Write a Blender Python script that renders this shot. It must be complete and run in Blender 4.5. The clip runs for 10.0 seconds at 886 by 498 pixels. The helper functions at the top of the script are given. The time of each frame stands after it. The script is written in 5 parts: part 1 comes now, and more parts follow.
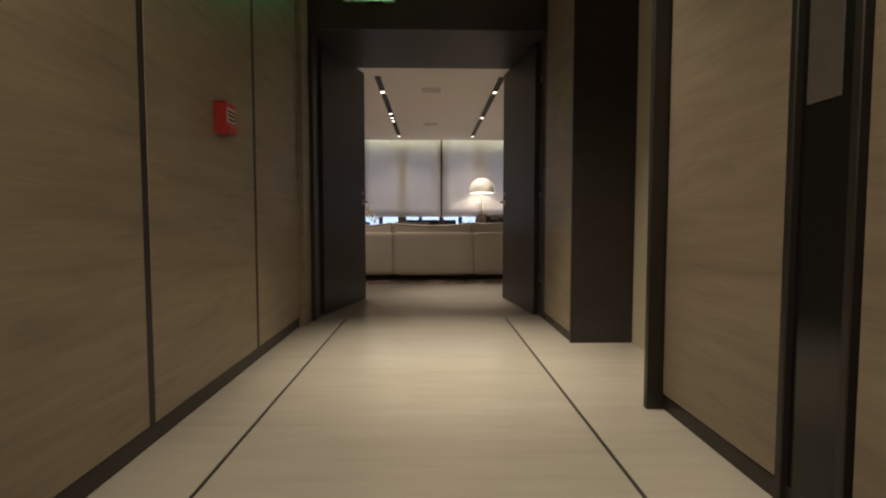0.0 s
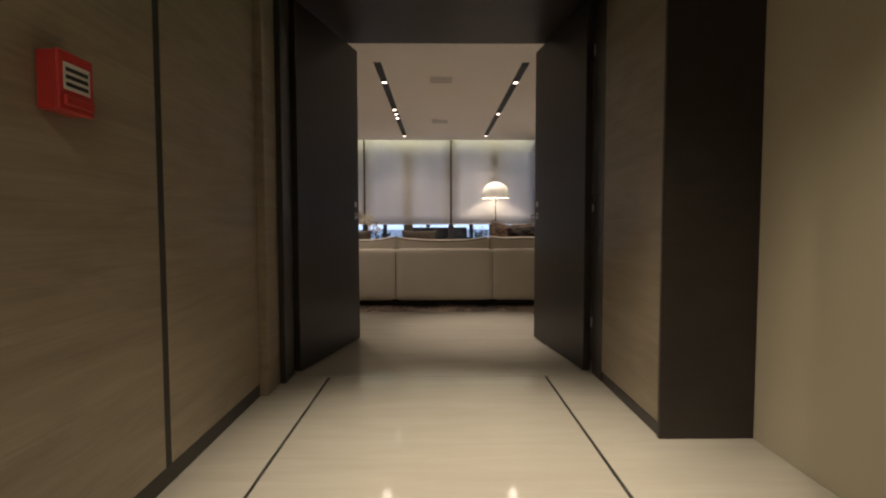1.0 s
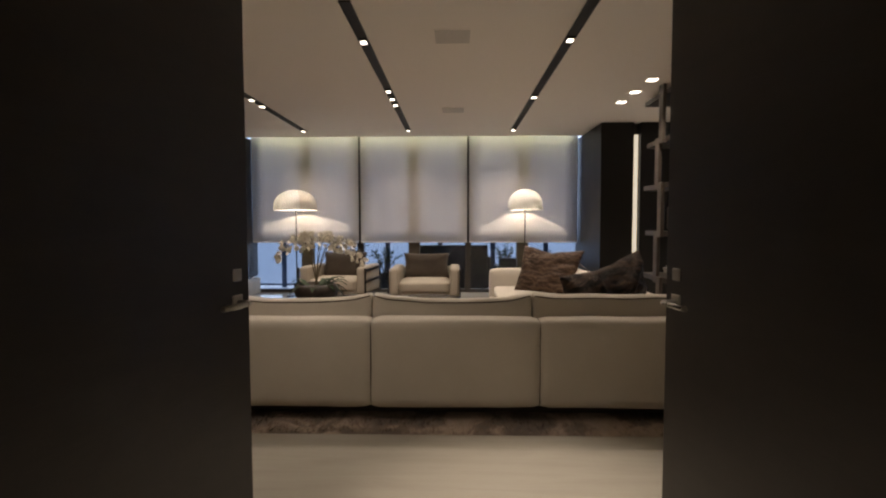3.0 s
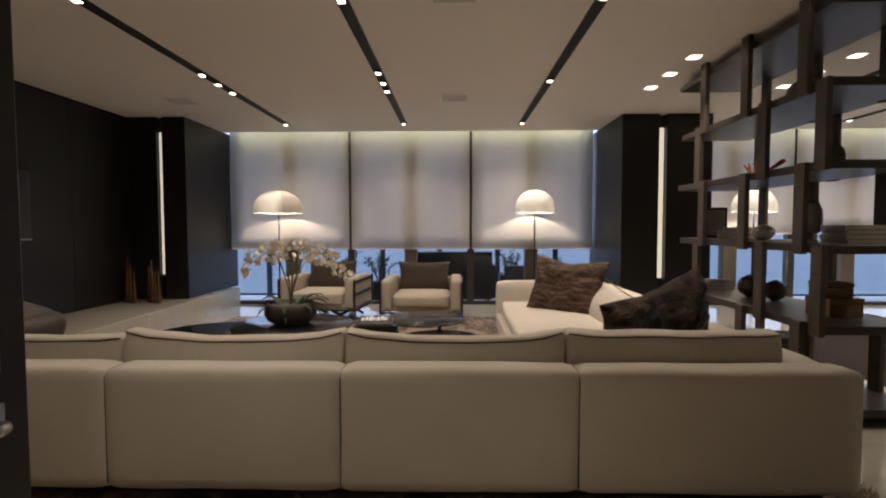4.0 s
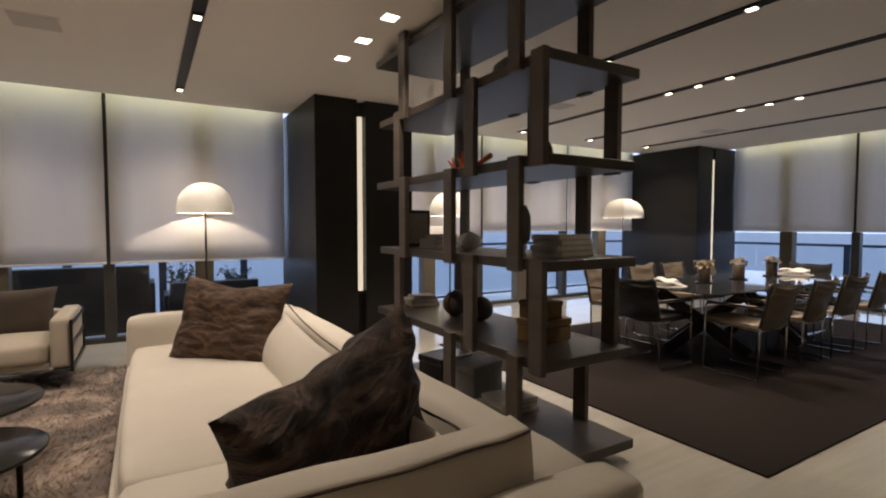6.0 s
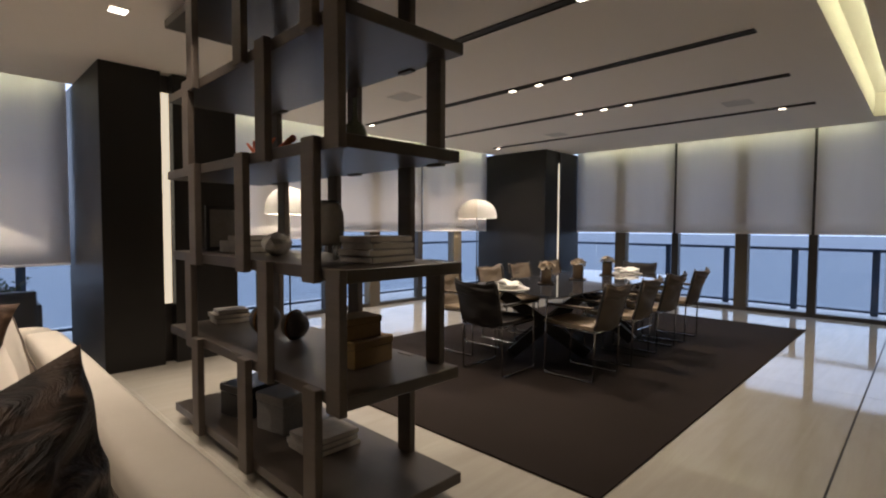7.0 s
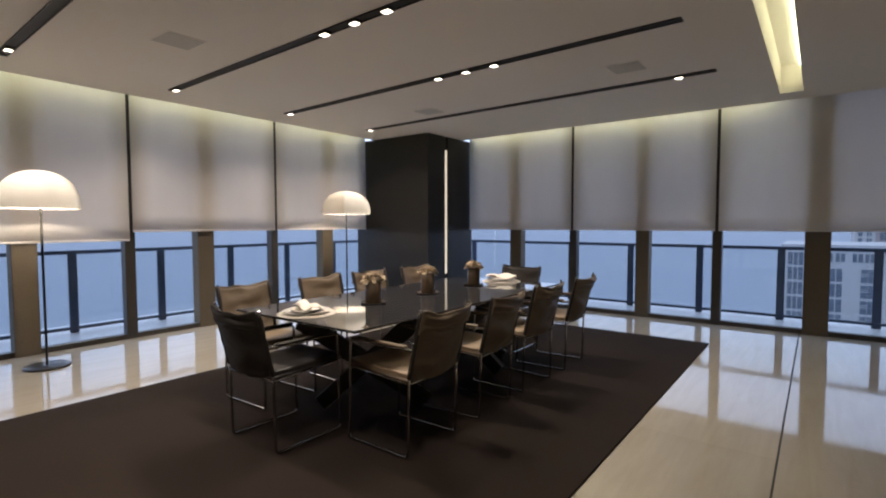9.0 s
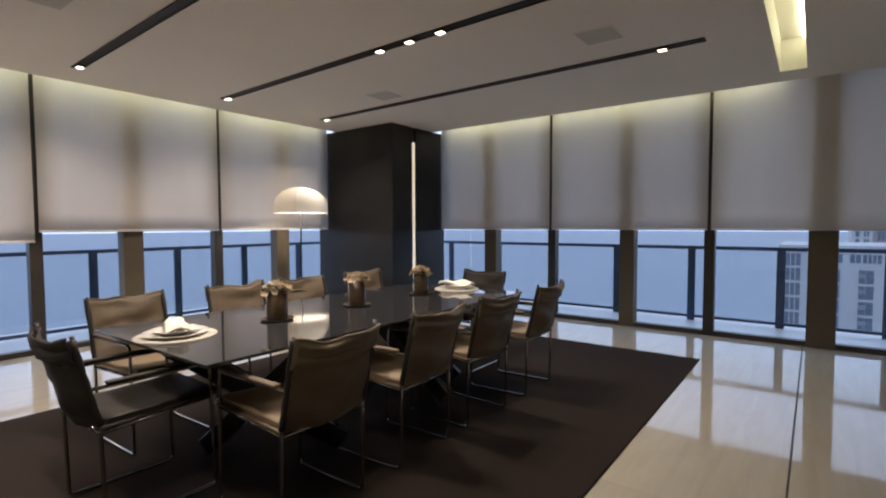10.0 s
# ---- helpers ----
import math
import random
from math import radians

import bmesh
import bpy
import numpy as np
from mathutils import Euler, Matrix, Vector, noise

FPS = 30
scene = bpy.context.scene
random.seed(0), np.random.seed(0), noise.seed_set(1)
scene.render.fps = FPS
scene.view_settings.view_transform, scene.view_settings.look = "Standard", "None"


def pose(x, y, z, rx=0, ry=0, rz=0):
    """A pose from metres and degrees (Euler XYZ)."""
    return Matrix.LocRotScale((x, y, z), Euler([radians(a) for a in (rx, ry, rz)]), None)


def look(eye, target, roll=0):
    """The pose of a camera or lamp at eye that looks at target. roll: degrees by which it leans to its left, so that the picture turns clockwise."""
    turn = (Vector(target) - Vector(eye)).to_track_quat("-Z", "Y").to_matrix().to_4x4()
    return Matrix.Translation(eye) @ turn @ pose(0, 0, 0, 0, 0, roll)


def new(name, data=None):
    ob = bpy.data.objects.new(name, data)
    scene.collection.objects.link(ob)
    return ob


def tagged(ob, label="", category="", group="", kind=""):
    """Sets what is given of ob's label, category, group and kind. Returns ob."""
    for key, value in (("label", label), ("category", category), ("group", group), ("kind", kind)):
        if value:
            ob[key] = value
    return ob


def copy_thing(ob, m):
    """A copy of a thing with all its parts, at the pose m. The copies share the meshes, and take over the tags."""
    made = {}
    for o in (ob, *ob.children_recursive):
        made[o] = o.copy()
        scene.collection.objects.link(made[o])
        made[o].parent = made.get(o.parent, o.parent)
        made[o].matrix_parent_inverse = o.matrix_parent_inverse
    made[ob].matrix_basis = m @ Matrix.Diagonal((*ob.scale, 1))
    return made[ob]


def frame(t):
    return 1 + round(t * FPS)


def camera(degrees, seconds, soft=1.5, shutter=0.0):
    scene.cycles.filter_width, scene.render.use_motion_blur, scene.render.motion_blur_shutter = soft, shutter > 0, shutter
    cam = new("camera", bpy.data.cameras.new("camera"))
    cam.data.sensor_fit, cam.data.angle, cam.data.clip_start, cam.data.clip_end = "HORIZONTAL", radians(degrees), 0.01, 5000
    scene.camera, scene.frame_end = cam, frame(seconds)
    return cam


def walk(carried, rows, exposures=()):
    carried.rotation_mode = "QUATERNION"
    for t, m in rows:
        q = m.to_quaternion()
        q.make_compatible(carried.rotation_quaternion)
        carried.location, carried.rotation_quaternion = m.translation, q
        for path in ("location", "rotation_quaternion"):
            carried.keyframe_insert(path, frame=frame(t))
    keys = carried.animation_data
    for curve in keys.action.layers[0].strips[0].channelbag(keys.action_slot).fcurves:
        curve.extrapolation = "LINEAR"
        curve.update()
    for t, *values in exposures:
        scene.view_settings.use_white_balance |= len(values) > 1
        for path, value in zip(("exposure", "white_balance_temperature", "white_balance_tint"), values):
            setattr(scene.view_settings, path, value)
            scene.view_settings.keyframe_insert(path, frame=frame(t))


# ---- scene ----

PATH = [
    (0, (0.015, -4.019, 0.798), (0.065, -2.023, 0.686), -0.0),
    (0.5, (-0.012, -3.465, 0.839), (0.026, -1.468, 0.736), -0.1),
    (1, (-0.022, -2.906, 0.931), (0.0, -0.909, 0.827), -0.1),
    (1.5, (-0.052, -2.384, 1.051), (-0.045, -0.387, 0.948), -0.0),
    (2, (0.061, -1.736, 1.118), (0.024, 0.261, 1.015), -0.5),
    (2.5, (0.071, -1.15, 1.164), (0.019, 0.847, 1.07), -0.2),
    (2.7, (0.063, -0.915, 1.206), (0.015, 1.082, 1.102), -0.1),
    (4, (0.033, 0.301, 1.281), (-0.016, 2.299, 1.187), -0.1),
    (4.5, (0.036, 0.709, 1.293), (0.078, 2.706, 1.205), -0.2),
    (5, (0.168, 1.074, 1.301), (0.466, 3.049, 1.212), -0.2),
    (5.5, (0.381, 1.37, 1.317), (1.028, 3.26, 1.225), 0.1),
    (6, (0.659, 1.605, 1.327), (1.682, 3.321, 1.234), 0.0),
    (6.2, (0.779, 1.679, 1.344), (1.889, 3.339, 1.247), 0.0),
    (7.3, (1.443, 1.865, 1.32), (2.937, 3.191, 1.227), 0.1),
    (7.5, (1.609, 1.903, 1.348), (3.125, 3.204, 1.249), -0.1),
    (8, (2.058, 1.955, 1.338), (3.622, 3.198, 1.238), -0.1),
    (8.5, (2.54, 1.953, 1.333), (4.126, 3.168, 1.231), -0.1),
    (9, (2.991, 2.002, 1.327), (4.585, 3.206, 1.225), -0.1),
    (9.5, (3.442, 1.993, 1.293), (5.036, 3.197, 1.201), -0.2),
    (10, (3.844, 2.073, 1.298), (5.443, 3.271, 1.201), -0.2),
]
cam = camera(83.5, 10.0, soft=2.1)
walk(cam, [(t, look(eye, target, roll)) for t, eye, target, roll in PATH])


# ---------- world and lights ----------
world = bpy.data.worlds.new("world")
scene.world = world
world.use_nodes = True
world.node_tree.nodes["Background"].inputs[0].default_value = (0.435, 0.53, 0.76, 1)
world.node_tree.nodes["Background"].inputs[1].default_value = 2.45

WARM = (1.0, 0.85, 0.712)
CEIL = 2.75


def spot(at, target, watts, degrees=70, blend=0.8, size=0.03, tint=WARM):
    data = bpy.data.lights.new("spot", "SPOT")
    data.energy, data.color, data.spot_size, data.spot_blend, data.shadow_soft_size = watts, tint, radians(degrees), blend, size
    ob = new("spot", data)
    ob.matrix_world = look(at, target)
    return ob


def bulb(at, watts, size=0.05, tint=WARM):
    data = bpy.data.lights.new("bulb", "POINT")
    data.energy, data.color, data.shadow_soft_size = watts, tint, size
    ob = new("bulb", data)
    ob.location = at
    return ob


# ---------- materials ----------
def nodes_of(name):
    m = bpy.data.materials.new(name)
    m.use_nodes = True
    t = m.node_tree
    return m, t, t.nodes["Principled BSDF"]


def coords(t, scale, slant=0.0):
    c = t.nodes.new("ShaderNodeTexCoord")
    mp = t.nodes.new("ShaderNodeMapping")
    mp.inputs["Scale"].default_value = scale if isinstance(scale, tuple) else (scale,) * 3
    mp.inputs["Rotation"].default_value = (slant, 0.0, 0.0)
    t.links.new(c.outputs["Object"], mp.inputs["Vector"])
    return mp.outputs["Vector"]


def noise_tex(t, scale, detail=4.0, rough=0.6, distortion=0.0, slant=0.0):
    n = t.nodes.new("ShaderNodeTexNoise")
    n.inputs["Scale"].default_value = 1.0
    n.inputs["Detail"].default_value = detail
    n.inputs["Roughness"].default_value = rough
    n.inputs["Distortion"].default_value = distortion
    t.links.new(coords(t, scale, slant), n.inputs["Vector"])
    return n.outputs["Fac"]


def ramp(t, fac, stops):
    r = t.nodes.new("ShaderNodeValToRGB")
    e = r.color_ramp.elements
    while len(e) < len(stops):
        e.new(0.5)
    for k, (p, c) in zip(e, stops):
        k.position, k.color = p, (*c, 1)
    t.links.new(fac, r.inputs["Fac"])
    return r.outputs["Color"]


def blend_colour(t, a, b, fac, mode="MIX"):
    m = t.nodes.new("ShaderNodeMix")
    m.data_type, m.blend_type = "RGBA", mode
    if isinstance(fac, float):
        m.inputs["Factor"].default_value = fac
    else:
        t.links.new(fac, m.inputs["Factor"])
    t.links.new(a, m.inputs["A"])
    t.links.new(b, m.inputs["B"])
    return m.outputs["Result"]


def bump(t, b, height, strength, distance=0.01):
    n = t.nodes.new("ShaderNodeBump")
    n.inputs["Strength"].default_value, n.inputs["Distance"].default_value = strength, distance
    t.links.new(height, n.inputs["Height"])
    t.links.new(n.outputs["Normal"], b.inputs["Normal"])


def surface(name, dark, light, rough=0.5, metal=0.0, big=1.5, fine=60.0, relief=0.15, coat=0.0, spread=0.5, ior=1.5, rough_vary=0.08):
    """Two-scale mottled material between two colours, with fine relief."""
    m, t, b = nodes_of(name)
    f1, f2 = noise_tex(t, big), noise_tex(t, fine, 2.0)
    c1 = ramp(t, f1, [(0.5 - spread / 2, dark), (0.5 + spread / 2, light)])
    c2 = ramp(t, f2, [(0.25, dark), (0.75, light)])
    t.links.new(blend_colour(t, c1, c2, 0.4), b.inputs["Base Color"])
    mr = t.nodes.new("ShaderNodeMapRange")
    mr.inputs["To Min"].default_value, mr.inputs["To Max"].default_value = max(rough - rough_vary, 0.02), rough + rough_vary
    t.links.new(f1, mr.inputs["Value"])
    t.links.new(mr.outputs["Result"], b.inputs["Roughness"])
    b.inputs["Metallic"].default_value, b.inputs["IOR"].default_value, b.inputs["Coat Weight"].default_value = metal, ior, coat
    if relief:
        bump(t, b, f2, relief, 0.002)
    return m


def veneer(name, dark, light, rough=0.45, along="y"):
    """Straight-grained veneer with long streaks and slow drifting bands."""
    m, t, b = nodes_of(name)
    s1 = (9.0, 0.9, 9.0) if along == "y" else (0.9, 9.0, 9.0)
    s2 = (60.0, 2.0, 140.0) if along == "y" else (2.0, 60.0, 140.0)
    bands = noise_tex(t, (1.5, 1.0, 5.0), 5.0, 0.65, 1.2)
    figure = noise_tex(t, (2.0, 1.1, 9.0), 4.0, 0.6, 1.8, 0.28)
    streak = noise_tex(t, s1, 5.0, 0.6, 1.0)
    grain = noise_tex(t, s2, 2.0)
    c = blend_colour(t, ramp(t, bands, [(0.3, dark), (0.6, light)]), ramp(t, streak, [(0.3, dark), (0.7, light)]), 0.45)
    c = blend_colour(t, c, ramp(t, figure, [(0.35, dark), (0.62, light)]), 0.3)
    c = blend_colour(t, c, ramp(t, grain, [(0.3, dark), (0.7, light)]), 0.2)
    t.links.new(c, b.inputs["Base Color"])
    b.inputs["Roughness"].default_value = rough
    bump(t, b, grain, 0.08, 0.002)
    return m


def marble(name, base, vein, rough):
    m, t, b = nodes_of(name)
    cloud = noise_tex(t, (0.8, 2.5, 1.0), 6.0, 0.6, 1.5)
    streak = noise_tex(t, (1.2, 14.0, 3.0), 5.0, 0.6, 0.8)
    fine = noise_tex(t, 90.0, 2.0)
    info = t.nodes.new("ShaderNodeObjectInfo")
    c = blend_colour(t, ramp(t, cloud, [(0.3, vein), (0.65, base)]), ramp(t, streak, [(0.35, vein), (0.65, base)]), 0.5)
    c = blend_colour(t, c, ramp(t, fine, [(0.2, vein), (0.8, base)]), 0.15)
    hue = t.nodes.new("ShaderNodeHueSaturation")
    mr = t.nodes.new("ShaderNodeMapRange")
    mr.inputs["To Min"].default_value, mr.inputs["To Max"].default_value = 0.95, 1.03
    t.links.new(info.outputs["Random"], mr.inputs["Value"])
    t.links.new(mr.outputs["Result"], hue.inputs["Value"])
    t.links.new(c, hue.inputs["Color"])
    t.links.new(hue.outputs["Color"], b.inputs["Base Color"])
    r = t.nodes.new("ShaderNodeMapRange")
    r.inputs["To Min"].default_value, r.inputs["To Max"].default_value = rough * 0.7, rough * 1.4
    t.links.new(cloud, r.inputs["Value"])
    t.links.new(r.outputs["Result"], b.inputs["Roughness"])
    b.inputs["IOR"].default_value = 1.6
    return m


def glow(name, colour, strength):
    m, t, b = nodes_of(name)
    b.inputs["Base Color"].default_value = (*colour, 1)
    b.inputs["Emission Color"].default_value = (*colour, 1)
    b.inputs["Emission Strength"].default_value = strength
    return m


def thin_glass(name, tint=(0.95, 0.97, 0.98)):
    """A thin pane: clear, with a reflection that grows at grazing angles."""
    m, t, b = nodes_of(name)
    t.nodes.remove(b)
    tr, gl, lw, mix = (t.nodes.new("ShaderNodeBsdfTransparent"), t.nodes.new("ShaderNodeBsdfGlossy"),
                       t.nodes.new("ShaderNodeLayerWeight"), t.nodes.new("ShaderNodeMixShader"))
    tr.inputs["Color"].default_value = (*tint, 1)
    gl.inputs["Roughness"].default_value = 0.02
    lw.inputs["Blend"].default_value = 0.5
    power, scale = t.nodes.new("ShaderNodeMath"), t.nodes.new("ShaderNodeMath")
    power.operation, scale.operation = "POWER", "MULTIPLY_ADD"
    power.inputs[1].default_value = 5.0
    scale.inputs[1].default_value, scale.inputs[2].default_value = 0.6, 0.03
    t.links.new(lw.outputs["Facing"], power.inputs[0])
    t.links.new(power.outputs[0], scale.inputs[0])
    t.links.new(scale.outputs[0], mix.inputs[0])
    t.links.new(tr.outputs[0], mix.inputs[1])
    t.links.new(gl.outputs[0], mix.inputs[2])
    t.links.new(mix.outputs[0], t.nodes["Material Output"].inputs["Surface"])
    return m


def cloth_through(name, colour, through_part, weave=400.0):
    """Fabric that lets part of the light through."""
    m, t, b = nodes_of(name)
    t.nodes.remove(b)
    d, tl, mix = t.nodes.new("ShaderNodeBsdfDiffuse"), t.nodes.new("ShaderNodeBsdfTranslucent"), t.nodes.new("ShaderNodeMixShader")
    f = noise_tex(t, (3.0, 3.0, 0.6), 3.0)
    g = noise_tex(t, weave, 1.0)
    lo, hi = tuple(c * 0.97 for c in colour), tuple(min(c * 1.05, 1) for c in colour)
    c = blend_colour(t, ramp(t, f, [(0.3, lo), (0.7, hi)]), ramp(t, g, [(0.3, lo), (0.7, hi)]), 0.4)
    t.links.new(c, d.inputs["Color"])
    t.links.new(c, tl.inputs["Color"])
    mix.inputs[0].default_value = through_part
    t.links.new(d.outputs[0], mix.inputs[1])
    t.links.new(tl.outputs[0], mix.inputs[2])
    t.links.new(mix.outputs[0], t.nodes["Material Output"].inputs["Surface"])
    return m


M_FLOOR = marble("cream_marble", (0.455, 0.42, 0.36), (0.375, 0.34, 0.285), 0.06)
M_JOINT = surface("dark_joint", (0.015, 0.013, 0.011), (0.03, 0.026, 0.022), 0.6)
M_CEIL = surface("ceiling_paint", (0.85, 0.80, 0.735), (0.89, 0.84, 0.78), 0.85, big=0.8, fine=120, relief=0.05)
M_PLASTER = surface("beige_paint", (0.50, 0.44, 0.32), (0.56, 0.50, 0.38), 0.8, big=1.0, fine=150, relief=0.05)
M_OAK = veneer("pale_veneer", (0.15, 0.115, 0.078), (0.31, 0.25, 0.175))
M_DARK = veneer("dark_veneer", (0.016, 0.0125, 0.011), (0.034, 0.027, 0.023), 0.42)
M_FRAME = surface("dark_trim", (0.018, 0.014, 0.012), (0.032, 0.025, 0.021), 0.4, big=2)
M_WALLDARK = surface("dark_lacquer", (0.012, 0.0105, 0.0095), (0.020, 0.0175, 0.0155), 0.42, ior=1.36, big=0.7, fine=200, relief=0.03)
M_STEEL = surface("satin_steel", (0.45, 0.43, 0.40), (0.6, 0.58, 0.55), 0.28, 1.0, big=6)
M_CHROME = surface("chrome", (0.30, 0.295, 0.29), (0.44, 0.435, 0.43), 0.14, 1.0, big=5, relief=0.0, rough_vary=0.04)
M_BLACKSTEEL = surface("black_steel", (0.018, 0.017, 0.0165), (0.038, 0.035, 0.033), 0.35, 0.6, big=5)
M_ALU = surface("bronze_aluminium", (0.045, 0.040, 0.035), (0.07, 0.062, 0.055), 0.45, 0.3, big=3)
M_POST = surface("taupe_post", (0.095, 0.076, 0.053), (0.135, 0.108, 0.075), 0.7, big=2)
M_BLIND = cloth_through("blind_fabric", (0.87, 0.83, 0.80), 0.41)
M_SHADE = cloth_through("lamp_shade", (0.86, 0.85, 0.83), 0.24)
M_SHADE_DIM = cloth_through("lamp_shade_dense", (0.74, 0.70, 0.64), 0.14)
M_PANE = thin_glass("pane")
M_SOFA = surface("cream_linen", (0.51, 0.46, 0.39), (0.63, 0.575, 0.495), 0.9, big=2.2, fine=330, relief=0.35)
M_CHAIRLINEN = surface("beige_linen", (0.34, 0.295, 0.235), (0.45, 0.395, 0.32), 0.9, big=2.2, fine=330, relief=0.35)
M_PIPING = surface("brown_piping", (0.05, 0.035, 0.025), (0.09, 0.06, 0.045), 0.8)
M_SOFABASE = surface("brown_base", (0.03, 0.022, 0.018), (0.05, 0.038, 0.03), 0.6)
M_BROWN = surface("brown_velvet", (0.035, 0.025, 0.018), (0.075, 0.055, 0.038), 0.85, big=5, fine=250, relief=0.3)
M_WENGE = veneer("wenge", (0.024, 0.0175, 0.0135), (0.052, 0.040, 0.031), 0.38)
M_SHELFPOST = veneer("brown_oak", (0.048, 0.037, 0.029), (0.095, 0.074, 0.058), 0.5)
M_TABLE = surface("black_glass", (0.008, 0.0075, 0.007), (0.015, 0.014, 0.013), 0.17, big=2, relief=0.0, rough_vary=0.03)
M_SMOKE = surface("smoked_glass", (0.018, 0.019, 0.022), (0.03, 0.03, 0.034), 0.05, big=2, relief=0.0, rough_vary=0.02, ior=1.7)
M_VASE = surface("brown_glass", (0.035, 0.023, 0.014), (0.085, 0.057, 0.036), 0.09, big=14, relief=0.0, rough_vary=0.03)
M_TAN = surface("tan_leather", (0.082, 0.059, 0.038), (0.155, 0.116, 0.077), 0.58, big=6, fine=120, relief=0.3)
M_TANPAD = surface("pale_tan_leather", (0.17, 0.125, 0.078), (0.27, 0.205, 0.135), 0.55, big=5, fine=120, relief=0.3)
M_ESPRESSO = surface("espresso_leather", (0.010, 0.0083, 0.0072), (0.024, 0.0185, 0.015), 0.62, big=6, fine=120, relief=0.3)
M_CARPET = surface("brown_carpet", (0.0185, 0.0138, 0.0115), (0.031, 0.0235, 0.0198), 0.95, big=1.2, fine=260, relief=0.8, ior=1.15)
M_WHITE = surface("white_ceramic", (0.72, 0.69, 0.64), (0.82, 0.79, 0.75), 0.25, big=8, relief=0.0)
M_NAPKIN = surface("white_linen", (0.68, 0.64, 0.57), (0.8, 0.77, 0.7), 0.9, big=12, fine=300)
M_LEAF = surface("dark_leaf", (0.012, 0.024, 0.008), (0.035, 0.06, 0.02), 0.7, big=12)
M_PETAL = surface("ivory_petal", (0.68, 0.62, 0.50), (0.86, 0.81, 0.71), 0.7, big=25, fine=90)
M_BARK = surface("stem", (0.08, 0.06, 0.03), (0.15, 0.12, 0.06), 0.7)
M_BOWL = surface("dark_bowl", (0.02, 0.016, 0.012), (0.07, 0.05, 0.038), 0.5, big=14, fine=60, relief=0.6)
M_RED = surface("red_plastic", (0.36, 0.02, 0.018), (0.45, 0.035, 0.03), 0.4, big=10)
M_LABELW = surface("pale_label", (0.5, 0.47, 0.42), (0.6, 0.57, 0.52), 0.6)
M_LABELK = surface("black_print", (0.01, 0.01, 0.01), (0.02, 0.02, 0.02), 0.6)
M_GLOWGREEN = glow("exit_green", (0.03, 0.75, 0.28), 4.0)
M_STRIP = glow("strip_light", (1.0, 0.87, 0.67), 0.72)
M_LAMPFACE = glow("lamp_face", (1.0, 0.87, 0.72), 6.0)
M_COVE = glow("cove_light", (0.91, 0.94, 0.64), 6.4)
M_AMBER = surface("amber_glass", (0.07, 0.03, 0.01), (0.17, 0.085, 0.03), 0.2, big=9)
M_CORAL = surface("orange_lacquer", (0.45, 0.06, 0.015), (0.65, 0.14, 0.03), 0.35, big=20)
M_YELLOW = surface("ochre_box", (0.12, 0.07, 0.018), (0.20, 0.12, 0.035), 0.6, big=6)
M_PAPER = surface("paper", (0.42, 0.38, 0.32), (0.6, 0.55, 0.47), 0.8, big=6)
M_COVER = surface("book_cover", (0.20, 0.18, 0.16), (0.34, 0.31, 0.28), 0.6, big=8)
M_STONE = surface("grey_stone", (0.10, 0.095, 0.09), (0.2, 0.19, 0.18), 0.6, big=12, relief=0.5)
M_BOTTLE = surface("green_glaze", (0.045, 0.05, 0.032), (0.10, 0.105, 0.07), 0.2, big=8)
M_CRYSTAL = surface("crystal", (0.45, 0.43, 0.4), (0.7, 0.68, 0.65), 0.1, big=30)
M_LANTERN = surface("frosted_glass", (0.14, 0.125, 0.105), (0.20, 0.18, 0.155), 0.22, big=6, relief=0.0)
M_NOTICE = surface("grey_card", (0.07, 0.06, 0.05), (0.11, 0.095, 0.08), 0.6, big=10)
M_DRIED = surface("dried_petal", (0.24, 0.18, 0.11), (0.46, 0.37, 0.26), 0.8, big=30, fine=90)
M_GRILLE = surface("speaker_grille", (0.58, 0.55, 0.51), (0.65, 0.62, 0.58), 0.8, big=30, fine=300)
M_RAIL = surface("rail_metal", (0.03, 0.05, 0.085), (0.05, 0.075, 0.12), 0.5, 0.2)
M_DECK = surface("balcony_tile", (0.40, 0.42, 0.44), (0.52, 0.54, 0.56), 0.35, big=2)
M_SEA = surface("sea", (0.178, 0.205, 0.245), (0.215, 0.245, 0.285), 0.7, big=0.004, fine=0.05, relief=0.1, spread=0.9)
M_TOWER = surface("pale_concrete", (0.33, 0.33, 0.33), (0.42, 0.42, 0.42), 0.8, big=0.2, fine=4)
M_TOWERGLASS = surface("tower_glass", (0.06, 0.08, 0.11), (0.12, 0.15, 0.19), 0.3, big=0.5)
M_TOWERROSE = surface("rose_render", (0.30, 0.26, 0.26), (0.38, 0.34, 0.34), 0.8, big=0.2)
M_OUTDOOR = surface("outdoor_wicker", (0.015, 0.014, 0.014), (0.04, 0.037, 0.035), 0.7, big=9)


